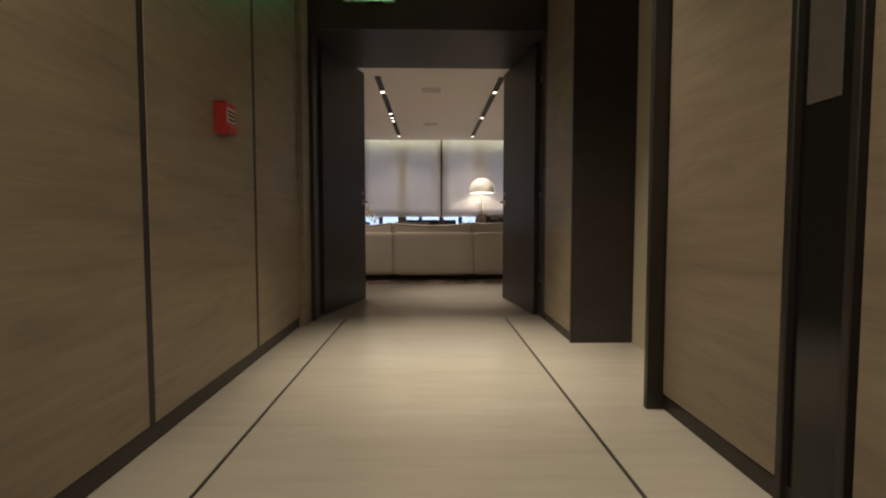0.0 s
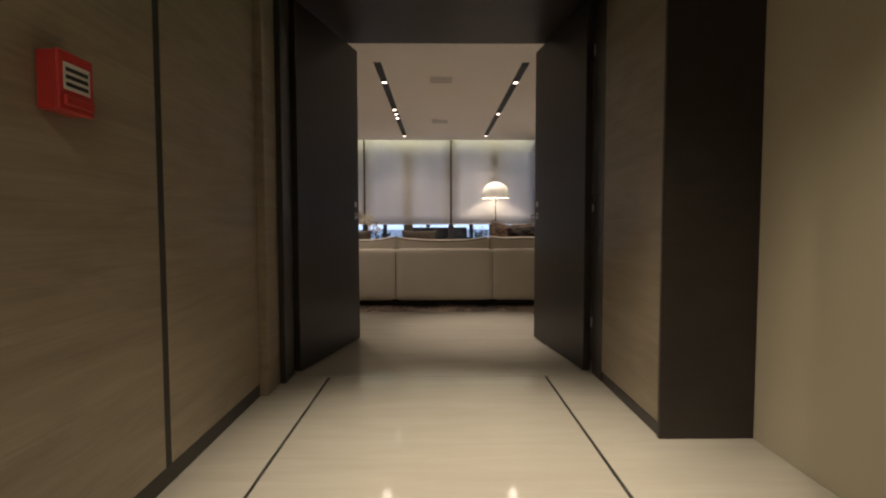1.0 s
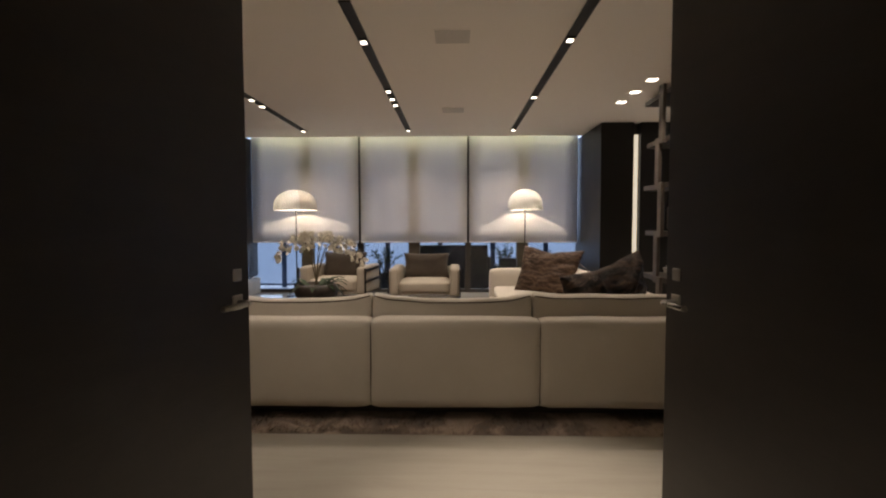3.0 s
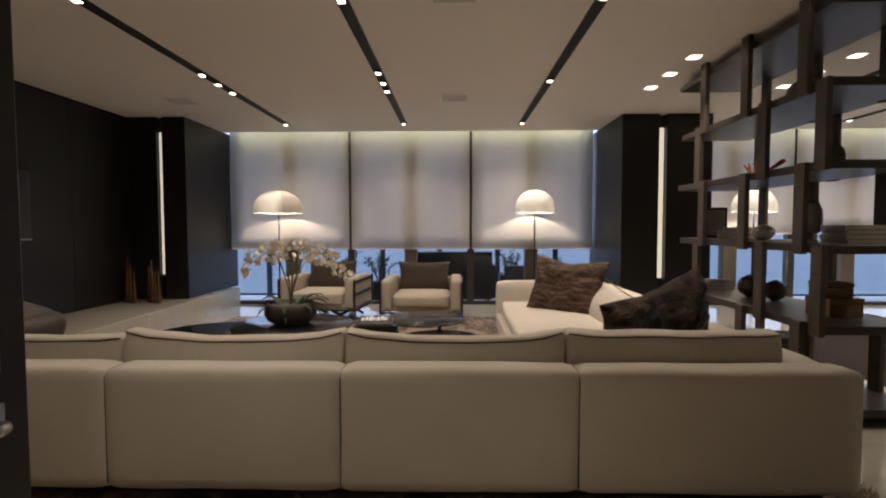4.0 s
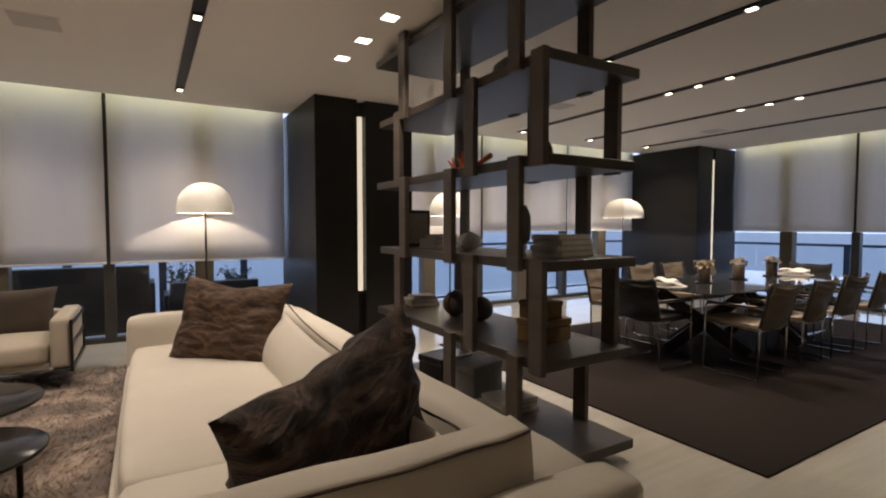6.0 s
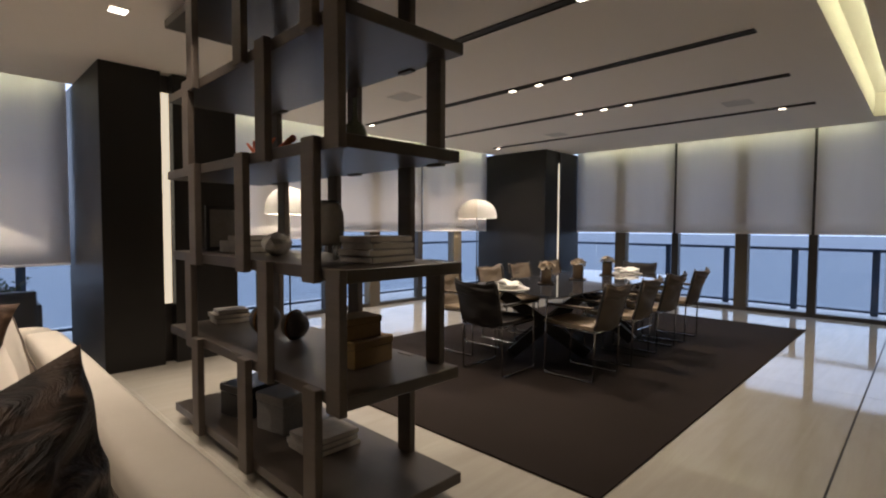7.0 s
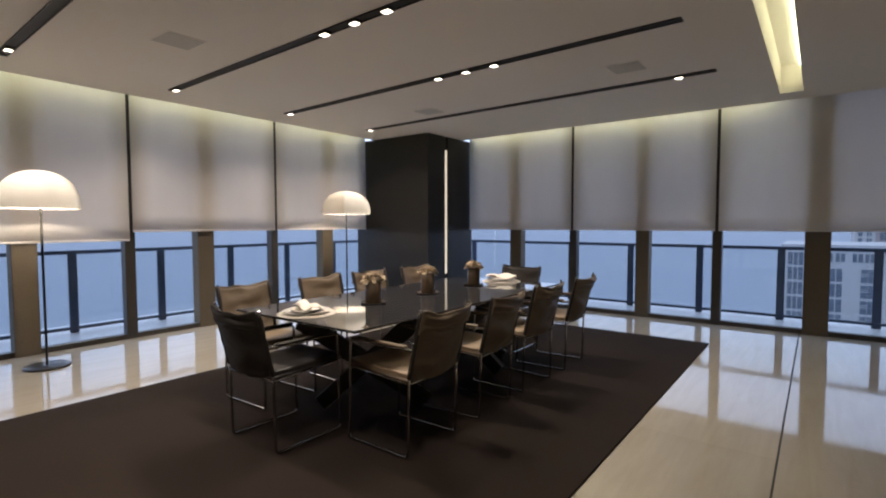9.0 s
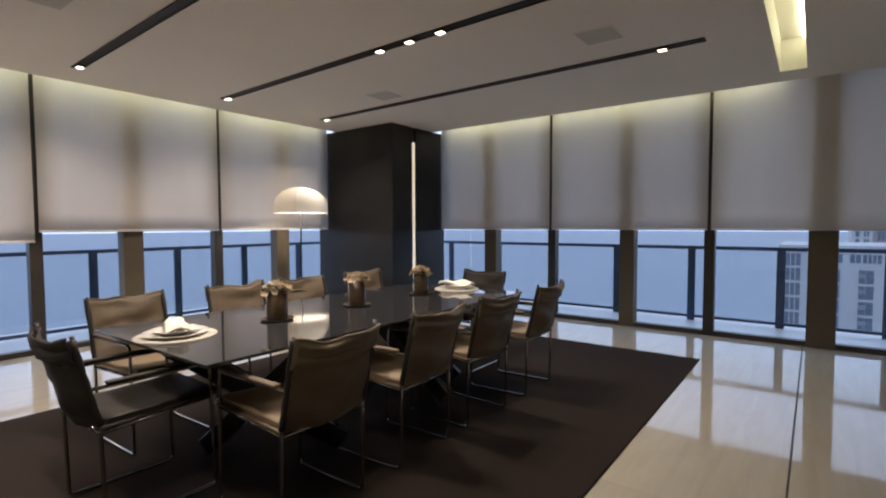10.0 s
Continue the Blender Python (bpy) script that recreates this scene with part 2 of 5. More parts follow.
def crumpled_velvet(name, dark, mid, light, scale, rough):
    """Velvet with uneven sheen streaks that follow its folds, painted into the base colour."""
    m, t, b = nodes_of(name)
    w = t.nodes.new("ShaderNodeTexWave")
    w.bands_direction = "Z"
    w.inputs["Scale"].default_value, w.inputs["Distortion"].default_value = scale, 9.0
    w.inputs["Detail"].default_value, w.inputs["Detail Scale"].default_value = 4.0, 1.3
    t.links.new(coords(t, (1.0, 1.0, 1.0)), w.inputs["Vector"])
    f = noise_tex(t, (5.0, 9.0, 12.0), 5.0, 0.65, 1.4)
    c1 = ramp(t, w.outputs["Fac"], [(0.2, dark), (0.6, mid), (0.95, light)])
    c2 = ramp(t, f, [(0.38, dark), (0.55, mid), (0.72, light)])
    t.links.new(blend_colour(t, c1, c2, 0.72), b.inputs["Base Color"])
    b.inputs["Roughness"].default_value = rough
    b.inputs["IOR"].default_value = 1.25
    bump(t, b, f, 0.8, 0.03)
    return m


def shag_material():
    m, t, b = nodes_of("shag")
    geo = t.nodes.new("ShaderNodeNewGeometry")
    big, mid = noise_tex(t, 3.2, 5.0, 0.6, 0.8), noise_tex(t, 18.0, 4.0)
    c1 = ramp(t, big, [(0.38, (0.05, 0.034, 0.028)), (0.48, (0.15, 0.105, 0.08)), (0.57, (0.50, 0.385, 0.30))])
    c2 = ramp(t, mid, [(0.3, (0.05, 0.034, 0.028)), (0.7, (0.38, 0.285, 0.215))])
    c3 = ramp(t, geo.outputs["Random Per Island"], [(0.0, (0.03, 0.02, 0.016)), (1.0, (0.32, 0.25, 0.2))])
    t.links.new(blend_colour(t, blend_colour(t, c1, c2, 0.3), c3, 0.22), b.inputs["Base Color"])
    b.inputs["Roughness"].default_value = 0.8
    b.inputs["Sheen Weight"].default_value = 0.2
    return m


# the third, lightest colour of each is the painted sheen, not a woven stripe
M_SHEENVELVET = crumpled_velvet("sheen_velvet", (0.04, 0.023, 0.015), (0.09, 0.056, 0.038), (0.21, 0.14, 0.10), 5.0, 0.5)
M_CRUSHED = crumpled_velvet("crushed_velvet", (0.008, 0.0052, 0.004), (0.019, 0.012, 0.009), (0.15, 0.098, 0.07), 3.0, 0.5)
M_SHAG = shag_material()
M_FUR = surface("dark_fur", (0.012, 0.008, 0.007), (0.075, 0.05, 0.038), 0.55, big=7, fine=70, relief=1.0)


# ---------- mesh helpers ----------
def box(bm, a, b, bevel=0.0, segments=1):
    made = bmesh.ops.create_cube(bm, size=1.0)["verts"]
    for v in made:
        v.co = Vector([(p + q) / 2 + (q - p) * c for p, q, c in zip(a, b, v.co)])
    if bevel:
        edges = list({e for v in made for e in v.link_edges})
        bmesh.ops.bevel(bm, geom=edges, offset=bevel, segments=segments, affect="EDGES", profile=0.5)
    return bm


def boxed(a, b, bevel=0.0, segments=1):
    return box(bmesh.new(), a, b, bevel, segments)


def beam(bm, p, q, w, d):
    """A square bar from p to q."""
    p, q = Vector(p), Vector(q)
    m = Matrix.Translation((p + q) / 2) @ (q - p).to_track_quat("Z", "Y").to_matrix().to_4x4()
    made = bmesh.ops.create_cube(bm, size=1.0)["verts"]
    for v in made:
        v.co = m @ Vector((v.co.x * w, v.co.y * d, v.co.z * (q - p).length))
    edges = list({e for v in made for e in v.link_edges})
    bmesh.ops.bevel(bm, geom=edges, offset=min(w, d) * 0.08, segments=1, affect="EDGES")
    return bm


def tube(bm, points, r, n=8, closed=False):
    """A round bar along a line of points."""
    pts = [Vector(p) for p in points]
    k = len(pts)
    rings = []
    side = None
    for i, p in enumerate(pts):
        if closed:
            d = pts[(i + 1) % k] - pts[i - 1]
        else:
            d = pts[min(i + 1, k - 1)] - pts[max(i - 1, 0)]
        d.normalize()
        if side is None:
            side = d.orthogonal().normalized()
        side = (side - d * side.dot(d))
        side = side.normalized() if side.length > 1e-6 else d.orthogonal().normalized()
        up = d.cross(side)
        rr = r[i] if isinstance(r, (list, tuple)) else r
        rings.append([bm.verts.new(p + (side * math.cos(a) + up * math.sin(a)) * rr) for a in (2 * math.pi * j / n for j in range(n))])
    for i in range(k if closed else k - 1):
        a, b = rings[i], rings[(i + 1) % k]
        for j in range(n):
            f = bm.faces.new((a[j], a[(j + 1) % n], b[(j + 1) % n], b[j]))
            f.smooth = True
    if not closed:
        bm.faces.new(rings[0][::-1])
        bm.faces.new(rings[-1])
    return bm


def rounded(points, r, steps=4):
    """The line of points with its inner corners rounded off."""
    pts = [Vector(p) for p in points]
    out = [pts[0]]
    for a, b, c in zip(pts, pts[1:], pts[2:]):
        u, v = (a - b), (c - b)
        s = min(r, u.length * 0.45, v.length * 0.45)
        p, q = b + u.normalized() * s, b + v.normalized() * s
        for i in range(steps + 1):
            f = i / steps
            out.append(p * (1 - f) ** 2 + b * 2 * f * (1 - f) + q * f * f)
    return out + [pts[-1]]


def lathe(bm, profile, n=24, centre=(0, 0, 0), start=0.0, sweep=2 * math.pi):
    """A turned shape from (radius, height) pairs."""
    c = Vector(centre)
    full = abs(sweep - 2 * math.pi) < 1e-6
    cols = []
    for j in range(n if full else n + 1):
        a = start + sweep * j / n
        cols.append([bm.verts.new(c + Vector((r * math.cos(a), r * math.sin(a), z))) for r, z in profile])
    for j in range(n):
        a, b = cols[j], cols[(j + 1) % len(cols)]
        for i in range(len(profile) - 1):
            f = bm.faces.new((a[i], b[i], b[i + 1], a[i + 1]))
            f.smooth = True
    bmesh.ops.remove_doubles(bm, verts=bm.verts[:], dist=1e-5)
    return bm


def soft(a, b, r=0.05, puff=0.02, n=8, wrinkle=0.004, seed=0.0):
    """A padded block with round edges and bulging faces."""
    a, b = Vector(a), Vector(b)
    c, h = (a + b) / 2, (b - a) / 2
    r = min(r, *h)
    bm = bmesh.new()
    bmesh.ops.create_cube(bm, size=2.0)
    bmesh.ops.subdivide_edges(bm, edges=bm.edges[:], cuts=n, use_grid_fill=True)
    for v in bm.verts:
        p = v.co.copy()
        s = Vector([math.copysign(min(abs(x) ** 0.8, 1.0), x) for x in p])
        q = Vector([s[i] * h[i] for i in range(3)])
        inner = Vector([max(-(h[i] - r), min(h[i] - r, q[i])) for i in range(3)])
        d = q - inner
        if d.length > 1e-9:
            outer = sum(1 for i in range(3) if abs(d[i]) > 1e-9)
            if outer > 1:
                d = d.normalized() * r
        w = inner + d
        for i in range(3):
            j, k = (i + 1) % 3, (i + 2) % 3
            if abs(p[i]) > 0.999:
                w[i] += math.copysign(puff * (1 - p[j] ** 2) * (1 - p[k] ** 2), p[i])
        w += Vector((1, 1, 1)) * wrinkle * noise.noise((c + w) * 4.0 + Vector((seed, seed, 0)))
        v.co = c + w
    for f in bm.faces:
        f.smooth = True
    return bm


def pillow(w, h, t, n=16, seed=0.0, rough=0.012, ear=0.09, chop=0.0):
    """A scatter cushion in the xz plane: thick middle, pinched corners, a dented top, folds towards the corners."""
    bm = bmesh.new()
    for side in (1, -1):
        rows = []
        for i in range(n + 1):
            row = []
            for j in range(n + 1):
                u, v = 2 * i / n - 1, 2 * j / n - 1
                pull_x, pull_z = 1 - ear * (1 - v * v), 1 - ear * (1 - u * u)
                thick = t / 2 * ((1 - u ** 4) * (1 - v ** 4)) ** 0.6
                dent = chop * math.exp(-(u * 2.2) ** 2) * max(v, 0.0) ** 2
                p = Vector((u * w / 2 * pull_x, side * thick, v * h / 2 * pull_z - dent * h))
                free = (1 - u ** 6) * (1 - v ** 6)
                fold = math.sin(9.0 * math.atan2(v, u) + 4.0 * noise.noise(Vector((u * 2 + seed, v * 2, side))))
                p.y += side * rough * 0.45 * fold * min(1.0, (u * u + v * v) * 1.2) * free
                p += rough * free * noise.noise_vector(p * 6.0 + Vector((seed, side * 3.0, seed)))
                row.append(bm.verts.new(p))
            rows.append(row)
        for i in range(n):
            for j in range(n):
                q = (rows[i][j], rows[i + 1][j], rows[i + 1][j + 1], rows[i][j + 1])
                f = bm.faces.new(q if side < 0 else q[::-1])
                f.smooth = True
    bmesh.ops.remove_doubles(bm, verts=bm.verts[:], dist=1e-4)
    return bm


def sheet(fn, nu, nv, thick):
    """A curved sheet of some thickness; fn(u, v) gives its mid surface, u and v from 0 to 1."""
    bm = bmesh.new()
    mid = [[Vector(fn(i / nu, j / nv)) for j in range(nv + 1)] for i in range(nu + 1)]
    layers = []
    for s in (0.5, -0.5):
        layer = []
        for i in range(nu + 1):
            row = []
            for j in range(nv + 1):
                du = mid[min(i + 1, nu)][j] - mid[max(i - 1, 0)][j]
                dv = mid[i][min(j + 1, nv)] - mid[i][max(j - 1, 0)]
                row.append(bm.verts.new(mid[i][j] + du.cross(dv).normalized() * thick * s))
            layer.append(row)
        layers.append(layer)
        for i in range(nu):
            for j in range(nv):
                q = (layer[i][j], layer[i + 1][j], layer[i + 1][j + 1], layer[i][j + 1])
                bm.faces.new(q if s > 0 else q[::-1]).smooth = True
    a, b = layers
    rim = [(i, 0) for i in range(nu)] + [(nu, j) for j in range(nv)] + [(i, nv) for i in range(nu, 0, -1)] + [(0, j) for j in range(nv, 0, -1)]
    for (i, j), (k, l) in zip(rim, rim[1:] + rim[:1]):
        bm.faces.new((a[i][j], b[i][j], b[k][l], a[k][l]))
    return bm


def mesh_of(name, bm, material):
    bmesh.ops.recalc_face_normals(bm, faces=bm.faces[:])
    me = bpy.data.meshes.new(name)
    bm.to_mesh(me)
    bm.free()
    me.materials.append(material)
    return me


def part(name, bm, material, parent, label=""):
    ob = new(name, mesh_of(name, bm, material))
    ob.parent = parent
    return tagged(ob, label) if label else ob


def thing(name, label, category, at=(0, 0, 0), turn=0.0, group="", kind=""):
    ob = new(name)
    ob.matrix_world = pose(*at, 0, 0, turn)
    ob.empty_display_size = 0.1
    return tagged(ob, label, category, group, kind)


def single(name, bm, material, label, category, group="", kind="", at=(0, 0, 0), turn=0.0):
    ob = new(name, mesh_of(name, bm, material))
    ob.matrix_world = pose(*at, 0, 0, turn)
    return tagged(ob, label, category, group, kind)


# ---------- structure ----------
WIN_Y, WIN_X = 8.285, 10.24       # planes of the blinds
HALL_L, HALL_R = -0.972, 0.935     # corridor walls

# ceiling: one sheet with a light slot, ending short of the windows
bm = bmesh.new()
for a, b in (((-4.6, 0.9), (3.6, 8.1)), ((3.6, 0.9), (9.65, 2.17)), ((3.6, 2.38), (9.65, 8.1)), ((9.65, 0.9), (10.06, 8.1))):
    box(bm, (*a, CEIL), (*b, CEIL + 0.12))
single("ceiling", bm, M_CEIL, "warm white painted plaster ceiling with light slots", "ceiling", kind="structure")
bm = bmesh.new()
box(bm, (-4.6, 0.9, CEIL + 0.30), (10.75, 8.8, CEIL + 0.4))
box(bm, (3.55, 2.11, CEIL + 0.12), (9.7, 2.17, CEIL + 0.3))
box(bm, (3.55, 2.38, CEIL + 0.12), (9.7, 2.44, CEIL + 0.3))
box(bm, (9.65, 2.17, CEIL + 0.12), (9.7, 2.38, CEIL + 0.3))
box(bm, (-1.5, -9.0, CEIL), (1.7, 0.9, CEIL + 0.12))
single("ceiling_upper", bm, M_CEIL, "plain upper plaster ceiling over the light coves", "ceiling", kind="structure")

# south wall, portal and corridor shell
walls = (
    ("wall_south_a", (-4.6, 0.0, 0), (HALL_L - 0.03, 0.96, CEIL + 0.3), M_PLASTER),
    ("wall_south_b", (HALL_R + 0.11, 0.0, 0), (10.9, 0.96, CEIL + 0.3), M_PLASTER),
    ("wall_west", (-4.6, 0.96, 0), (-4.42, 8.6, CEIL + 0.3), M_WALLDARK),
    ("wall_hall_end", (-1.4, -9.2, 0), (1.6, -9.0, CEIL), M_PLASTER),
    ("wall_recess", (1.34, -2.2, 0), (1.5, 0.0, CEIL), M_PLASTER),
)
for n, a, b, m in walls:
    single(n, boxed(a, b), m, "plain painted interior wall", "wall", kind="structure")

portal = thing("portal", "dark stained veneer door portal with deep reveals", "door frame", kind="structure")
part("lintel", boxed((HALL_L - 0.03, -0.03, 2.30), (HALL_R + 0.11, 0.96, CEIL), 0.003), M_DARK, portal)
part("casing", boxed((HALL_L - 0.03, -0.26, 0.0), (-0.935, -0.058, CEIL - 0.01), 0.004), M_OAK, portal, "pale veneer casing")
part("jamb", boxed((HALL_L - 0.03, -0.055, 0), (-0.905, 0.13, 2.30), 0.004), M_FRAME, portal)
part("jamb", boxed((HALL_R + 0.0, -0.045, 0), (HALL_R + 0.11, 0.13, 2.30), 0.004), M_FRAME, portal)
part("reveal", boxed((HALL_L - 0.03, 0.135, 0), (HALL_L - 0.005, 0.96, 2.30), 0.002), M_DARK, portal)
part("reveal", boxed((HALL_R + 0.085, 0.135, 0), (HALL_R + 0.11, 0.96, 2.30), 0.002), M_DARK, portal)

# corridor walls with veneer panels and shadow joints
hall_left = thing("wall_hall_left", "corridor wall of pale striped veneer panels", "wall", kind="structure")
part("backing", boxed((HALL_L - 0.3, -9.0, 0), (HALL_L - 0.025, 0.0, CEIL)), M_JOINT, hall_left)
edges_y = [-9.0, -7.8, -6.69, -5.58, -4.48, -3.37, -2.265, -1.18, -0.25]
for y0, y1 in zip(edges_y, edges_y[1:]):
    part("panel", boxed((HALL_L - 0.024, y0 + 0.02, 0.075), (HALL_L, y1 - 0.02, CEIL - 0.01), 0.003), M_OAK, hall_left)
for y in edges_y[1:-1]:
    part("joint_strip", boxed((HALL_L - 0.024, y - 0.0195, 0.075), (HALL_L - 0.0025, y + 0.0195, CEIL - 0.012)), M_JOINT, hall_left, "dark recessed joint")
part("baseboard", boxed((HALL_L - 0.024, -9.0, 0), (HALL_L - 0.008, -0.265, 0.072), 0.002), M_FRAME, hall_left)

hall_right = thing("wall_hall_right", "corridor wall of pale veneer panels with dark returns", "wall", kind="structure")
part("backing", boxed((HALL_R + 0.025, -0.80, 0), (1.335, 0.0, CEIL)), M_JOINT, hall_right)
part("panel", boxed((HALL_R, -0.80, 0.06), (HALL_R + 0.024, -0.05, CEIL - 0.01), 0.003), M_OAK, hall_right)
part("baseboard", boxed((HALL_R + 0.004, -0.80, 0), (HALL_R + 0.02, -0.05, 0.057), 0.002), M_FRAME, hall_right)
part("end_panel", boxed((HALL_R - 0.006, -0.825, 0), (1.34, -0.803, CEIL - 0.01), 0.003), M_DARK, hall_right, "dark stained end panel")
part("backing", boxed((1.025, -9.0, 0), (1.5, -1.95, CEIL)), M_JOINT, hall_right)
part("end_trim", boxed((0.93, -1.975, 0), (1.34, -1.942, CEIL - 0.01), 0.003), M_FRAME, hall_right, "dark metal edge trim")
part("panel", boxed((0.995, -2.672, 0.07), (1.02, -1.98, CEIL - 0.01), 0.003), M_OAK, hall_right)
for y0, y1 in ((-4.0, -2.90), (-5.1, -4.0), (-6.2, -5.1), (-7.3, -6.2), (-9.0, -7.3)):
    part("panel", boxed((0.995, y0 + 0.02, 0.07), (1.02, y1 - 0.02, CEIL - 0.01), 0.003), M_OAK, hall_right)
part("baseboard", boxed((1.002, -9.0, 0), (1.018, -1.98, 0.066), 0.002), M_FRAME, hall_right)
part("trim", boxed((0.985, -2.70, 0), (1.02, -2.675, CEIL - 0.01), 0.003), M_FRAME, hall_right)
part("trim", boxed((0.985, -2.905, 0), (1.02, -2.88, CEIL - 0.01), 0.003), M_FRAME, hall_right)

cabinet = thing("hose_cabinet", "dark glazed hose cabinet recessed in the corridor wall", "cabinet", (1.025, -2.79, 0))
part("door", boxed((-0.022, -0.088, 0.0), (-0.002, 0.088, 2.6), 0.003), M_TABLE, cabinet)
part("notice", boxed((-0.026, -0.045, 1.10), (-0.0225, 0.065, 1.75), 0.001), M_NOTICE, cabinet, "grey printed notice behind the glass")
part("notice_mark", boxed((-0.028, -0.03, 1.36), (-0.0265, 0.03, 1.42)), M_RED, cabinet, "red mark")

# floors
floor = thing("floor", "polished cream marble slabs with dark inlaid joints", "floor", kind="structure")
part("bed", boxed((-4.6, -9.2, -0.25), (10.55, 8.62, -0.004)), M_JOINT, floor)
slabs = [((HALL_L - 0.02, -9.0), (-0.687, 0.068)), ((-0.673, -9.0), (0.628, 0.068)), ((0.642, -9.0), (1.34, 0.068)),
         ((HALL_L - 0.02, 0.074), (1.04, 0.975)),
         ((-4.42, 0.981), (2.30, 8.62)), ((2.3003, 0.981), (6.3, 2.142)), ((6.3005, 0.981), (10.55, 2.142)),
         ((2.3003, 2.152), (6.3, 8.62)), ((6.3005, 2.152), (10.55, 8.62))]
for (x0, y0), (x1, y1) in slabs:
    part("slab", boxed((x0, y0, -0.02), (x1, y1, 0.0), 0.0015), M_FLOOR, floor)

plinth = thing("stone_plinth", "long pale stone bench plinth along the dark wall", "bench", kind="structure")
for y0, y1 in ((1.2, 3.5), (3.504, 5.8), (5.804, 8.25)):
    part("block", boxed((-4.42, y0, 0.0), (-3.46, y1, 0.285), 0.004), M_FLOOR, plinth)
wallpan = thing("wall_cladding", "tall black lacquered wall panels with fine joints", "wall panel", kind="structure")
for y0, y1 in ((1.0, 2.4), (2.4, 3.6), (3.6, 4.8), (4.8, 5.95), (5.95, 6.95)):
    part("panel", boxed((-4.418, y0 + 0.003, 0.287), (-4.39, y1 - 0.003, CEIL - 0.002), 0.002), M_WALLDARK, wallpan)


def pillar(name, x0, x1, y0, y1, sx, sw, z0, zb, zt, deep):
    """A black clad pillar with a lit vertical groove in its front."""
    ob = thing(name, "black lacquered pillar with a vertical strip of light", "pillar", kind="structure")
    gap = sw / 2
    part("cladding", boxed((x0, y0, z0), (sx - gap, y1, CEIL - 0.002), 0.003), M_WALLDARK, ob)
    part("cladding", boxed((sx + gap, y0, z0), (x1, y1, CEIL - 0.002), 0.003), M_WALLDARK, ob)
    part("core", boxed((sx - gap, y0 + deep + 0.025, z0), (sx + gap, y1, CEIL - 0.002)), M_FRAME, ob)
    part("light_strip", boxed((sx - gap + 0.004, y0 + deep, zb), (sx + gap - 0.004, y0 + deep + 0.023, zt), 0.002), M_STRIP, ob, "glowing warm strip light")
    return ob


pillar("pillar_west", -4.388, -3.60, 6.95, 8.5, -3.955, 0.07, 0.287, 0.62, 2.55, 0.06)
pillar("pillar_middle", 2.24, 3.42, 6.965, 8.5, 2.775, 0.10, 0.0, 0.57, 2.58, 0.095)
pillar("pillar_corner", 9.09, 10.32, 6.9, 8.5, 9.57, 0.075, 0.0, 0.5, 2.53, 0.012)


def window(name, posts, mullions, ends, along, plane):
    """A glazed wall: mullions, posts, panes, sill and head. along: the axis it runs on."""
    ob = thing(name, "floor to ceiling glazing in dark bronze frames", "window", kind="structure")

    def span(u0, u1, d0, d1, z0, z1, bevel=0.003):
        if along == "x":
            return boxed((u0, plane + d0, z0), (u1, plane + d1, z1), bevel)
        return boxed((plane + d0, u0, z0), (plane + d1, u1, z1), bevel)

    for u in mullions:
        part("mullion", span(u - 0.055, u + 0.055, 0.04, 0.16, 0.0, CEIL + 0.3), M_ALU, ob)
    for u, w in posts:
        part("post", span(u - w / 2, u + w / 2, 0.035, 0.2, 0.0, CEIL + 0.3), M_POST, ob, "taupe structural post")
    part("sill", span(ends[0], ends[1], 0.05, 0.15, 0.0, 0.055), M_ALU, ob)
    part("head", span(ends[0], ends[1], 0.05, 0.15, CEIL + 0.22, CEIL + 0.3), M_ALU, ob)
    cuts = sorted([*mullions, *(u for u, w in posts), *ends])
    for u0, u1 in zip(cuts, cuts[1:]):
        if u1 - u0 > 0.2:
            pane = part("pane", span(u0 + 0.02, u1 - 0.02, 0.10, 0.106, 0.05, CEIL + 0.24, 0.0), M_PANE, ob)
            pane.visible_shadow = False
    return ob


window("window_1", [(-2.63, 0.20), (-0.687, 0.2), (1.26, 0.2)], [-1.657, 0.283], (-3.60, 2.24), "x", WIN_Y)
window("window_2", [(4.42, 0.21), (6.27, 0.21), (8.27, 0.21)], [5.38, 7.29], (3.42, 9.05), "x", WIN_Y)
window("window_3", [(6.0, 0.2), (3.98, 0.18), (2.0, 0.25)], [5.005, 3.047, 1.09], (0.96, 6.9), "y", WIN_X)


def roller_blind(u0, u1, low, along, plane):
    ob = thing("roller_blind", "pale translucent roller blind drawn part way down", "blind", group="roller blinds")
    nz = 10

    def face(u, v):
        a, z = u0 + (u1 - u0) * u, low + (CEIL + 0.2 - low) * v
        d = 0.002 * noise.noise(Vector((a * 1.5, z, plane)))
        return (a, plane + d, z) if along == "x" else (plane + d, a, z)

    part("fabric", sheet(face, 8, nz, 0.002), M_BLIND, ob)
    if along == "x":
        part("hem_bar", boxed((u0, plane - 0.006, low - 0.02), (u1, plane + 0.006, low + 0.004), 0.003), M_BLIND, ob)
        part("roller", tube(bmesh.new(), [(u0, plane, CEIL + 0.22), (u1, plane, CEIL + 0.22)], 0.028, 10), M_BLIND, ob)
    else:
        part("hem_bar", boxed((plane - 0.006, u0, low - 0.02), (plane + 0.006, u1, low + 0.004), 0.003), M_BLIND, ob)
        part("roller", tube(bmesh.new(), [(plane, u0, CEIL + 0.22), (plane, u1, CEIL + 0.22)], 0.028, 10), M_BLIND, ob)


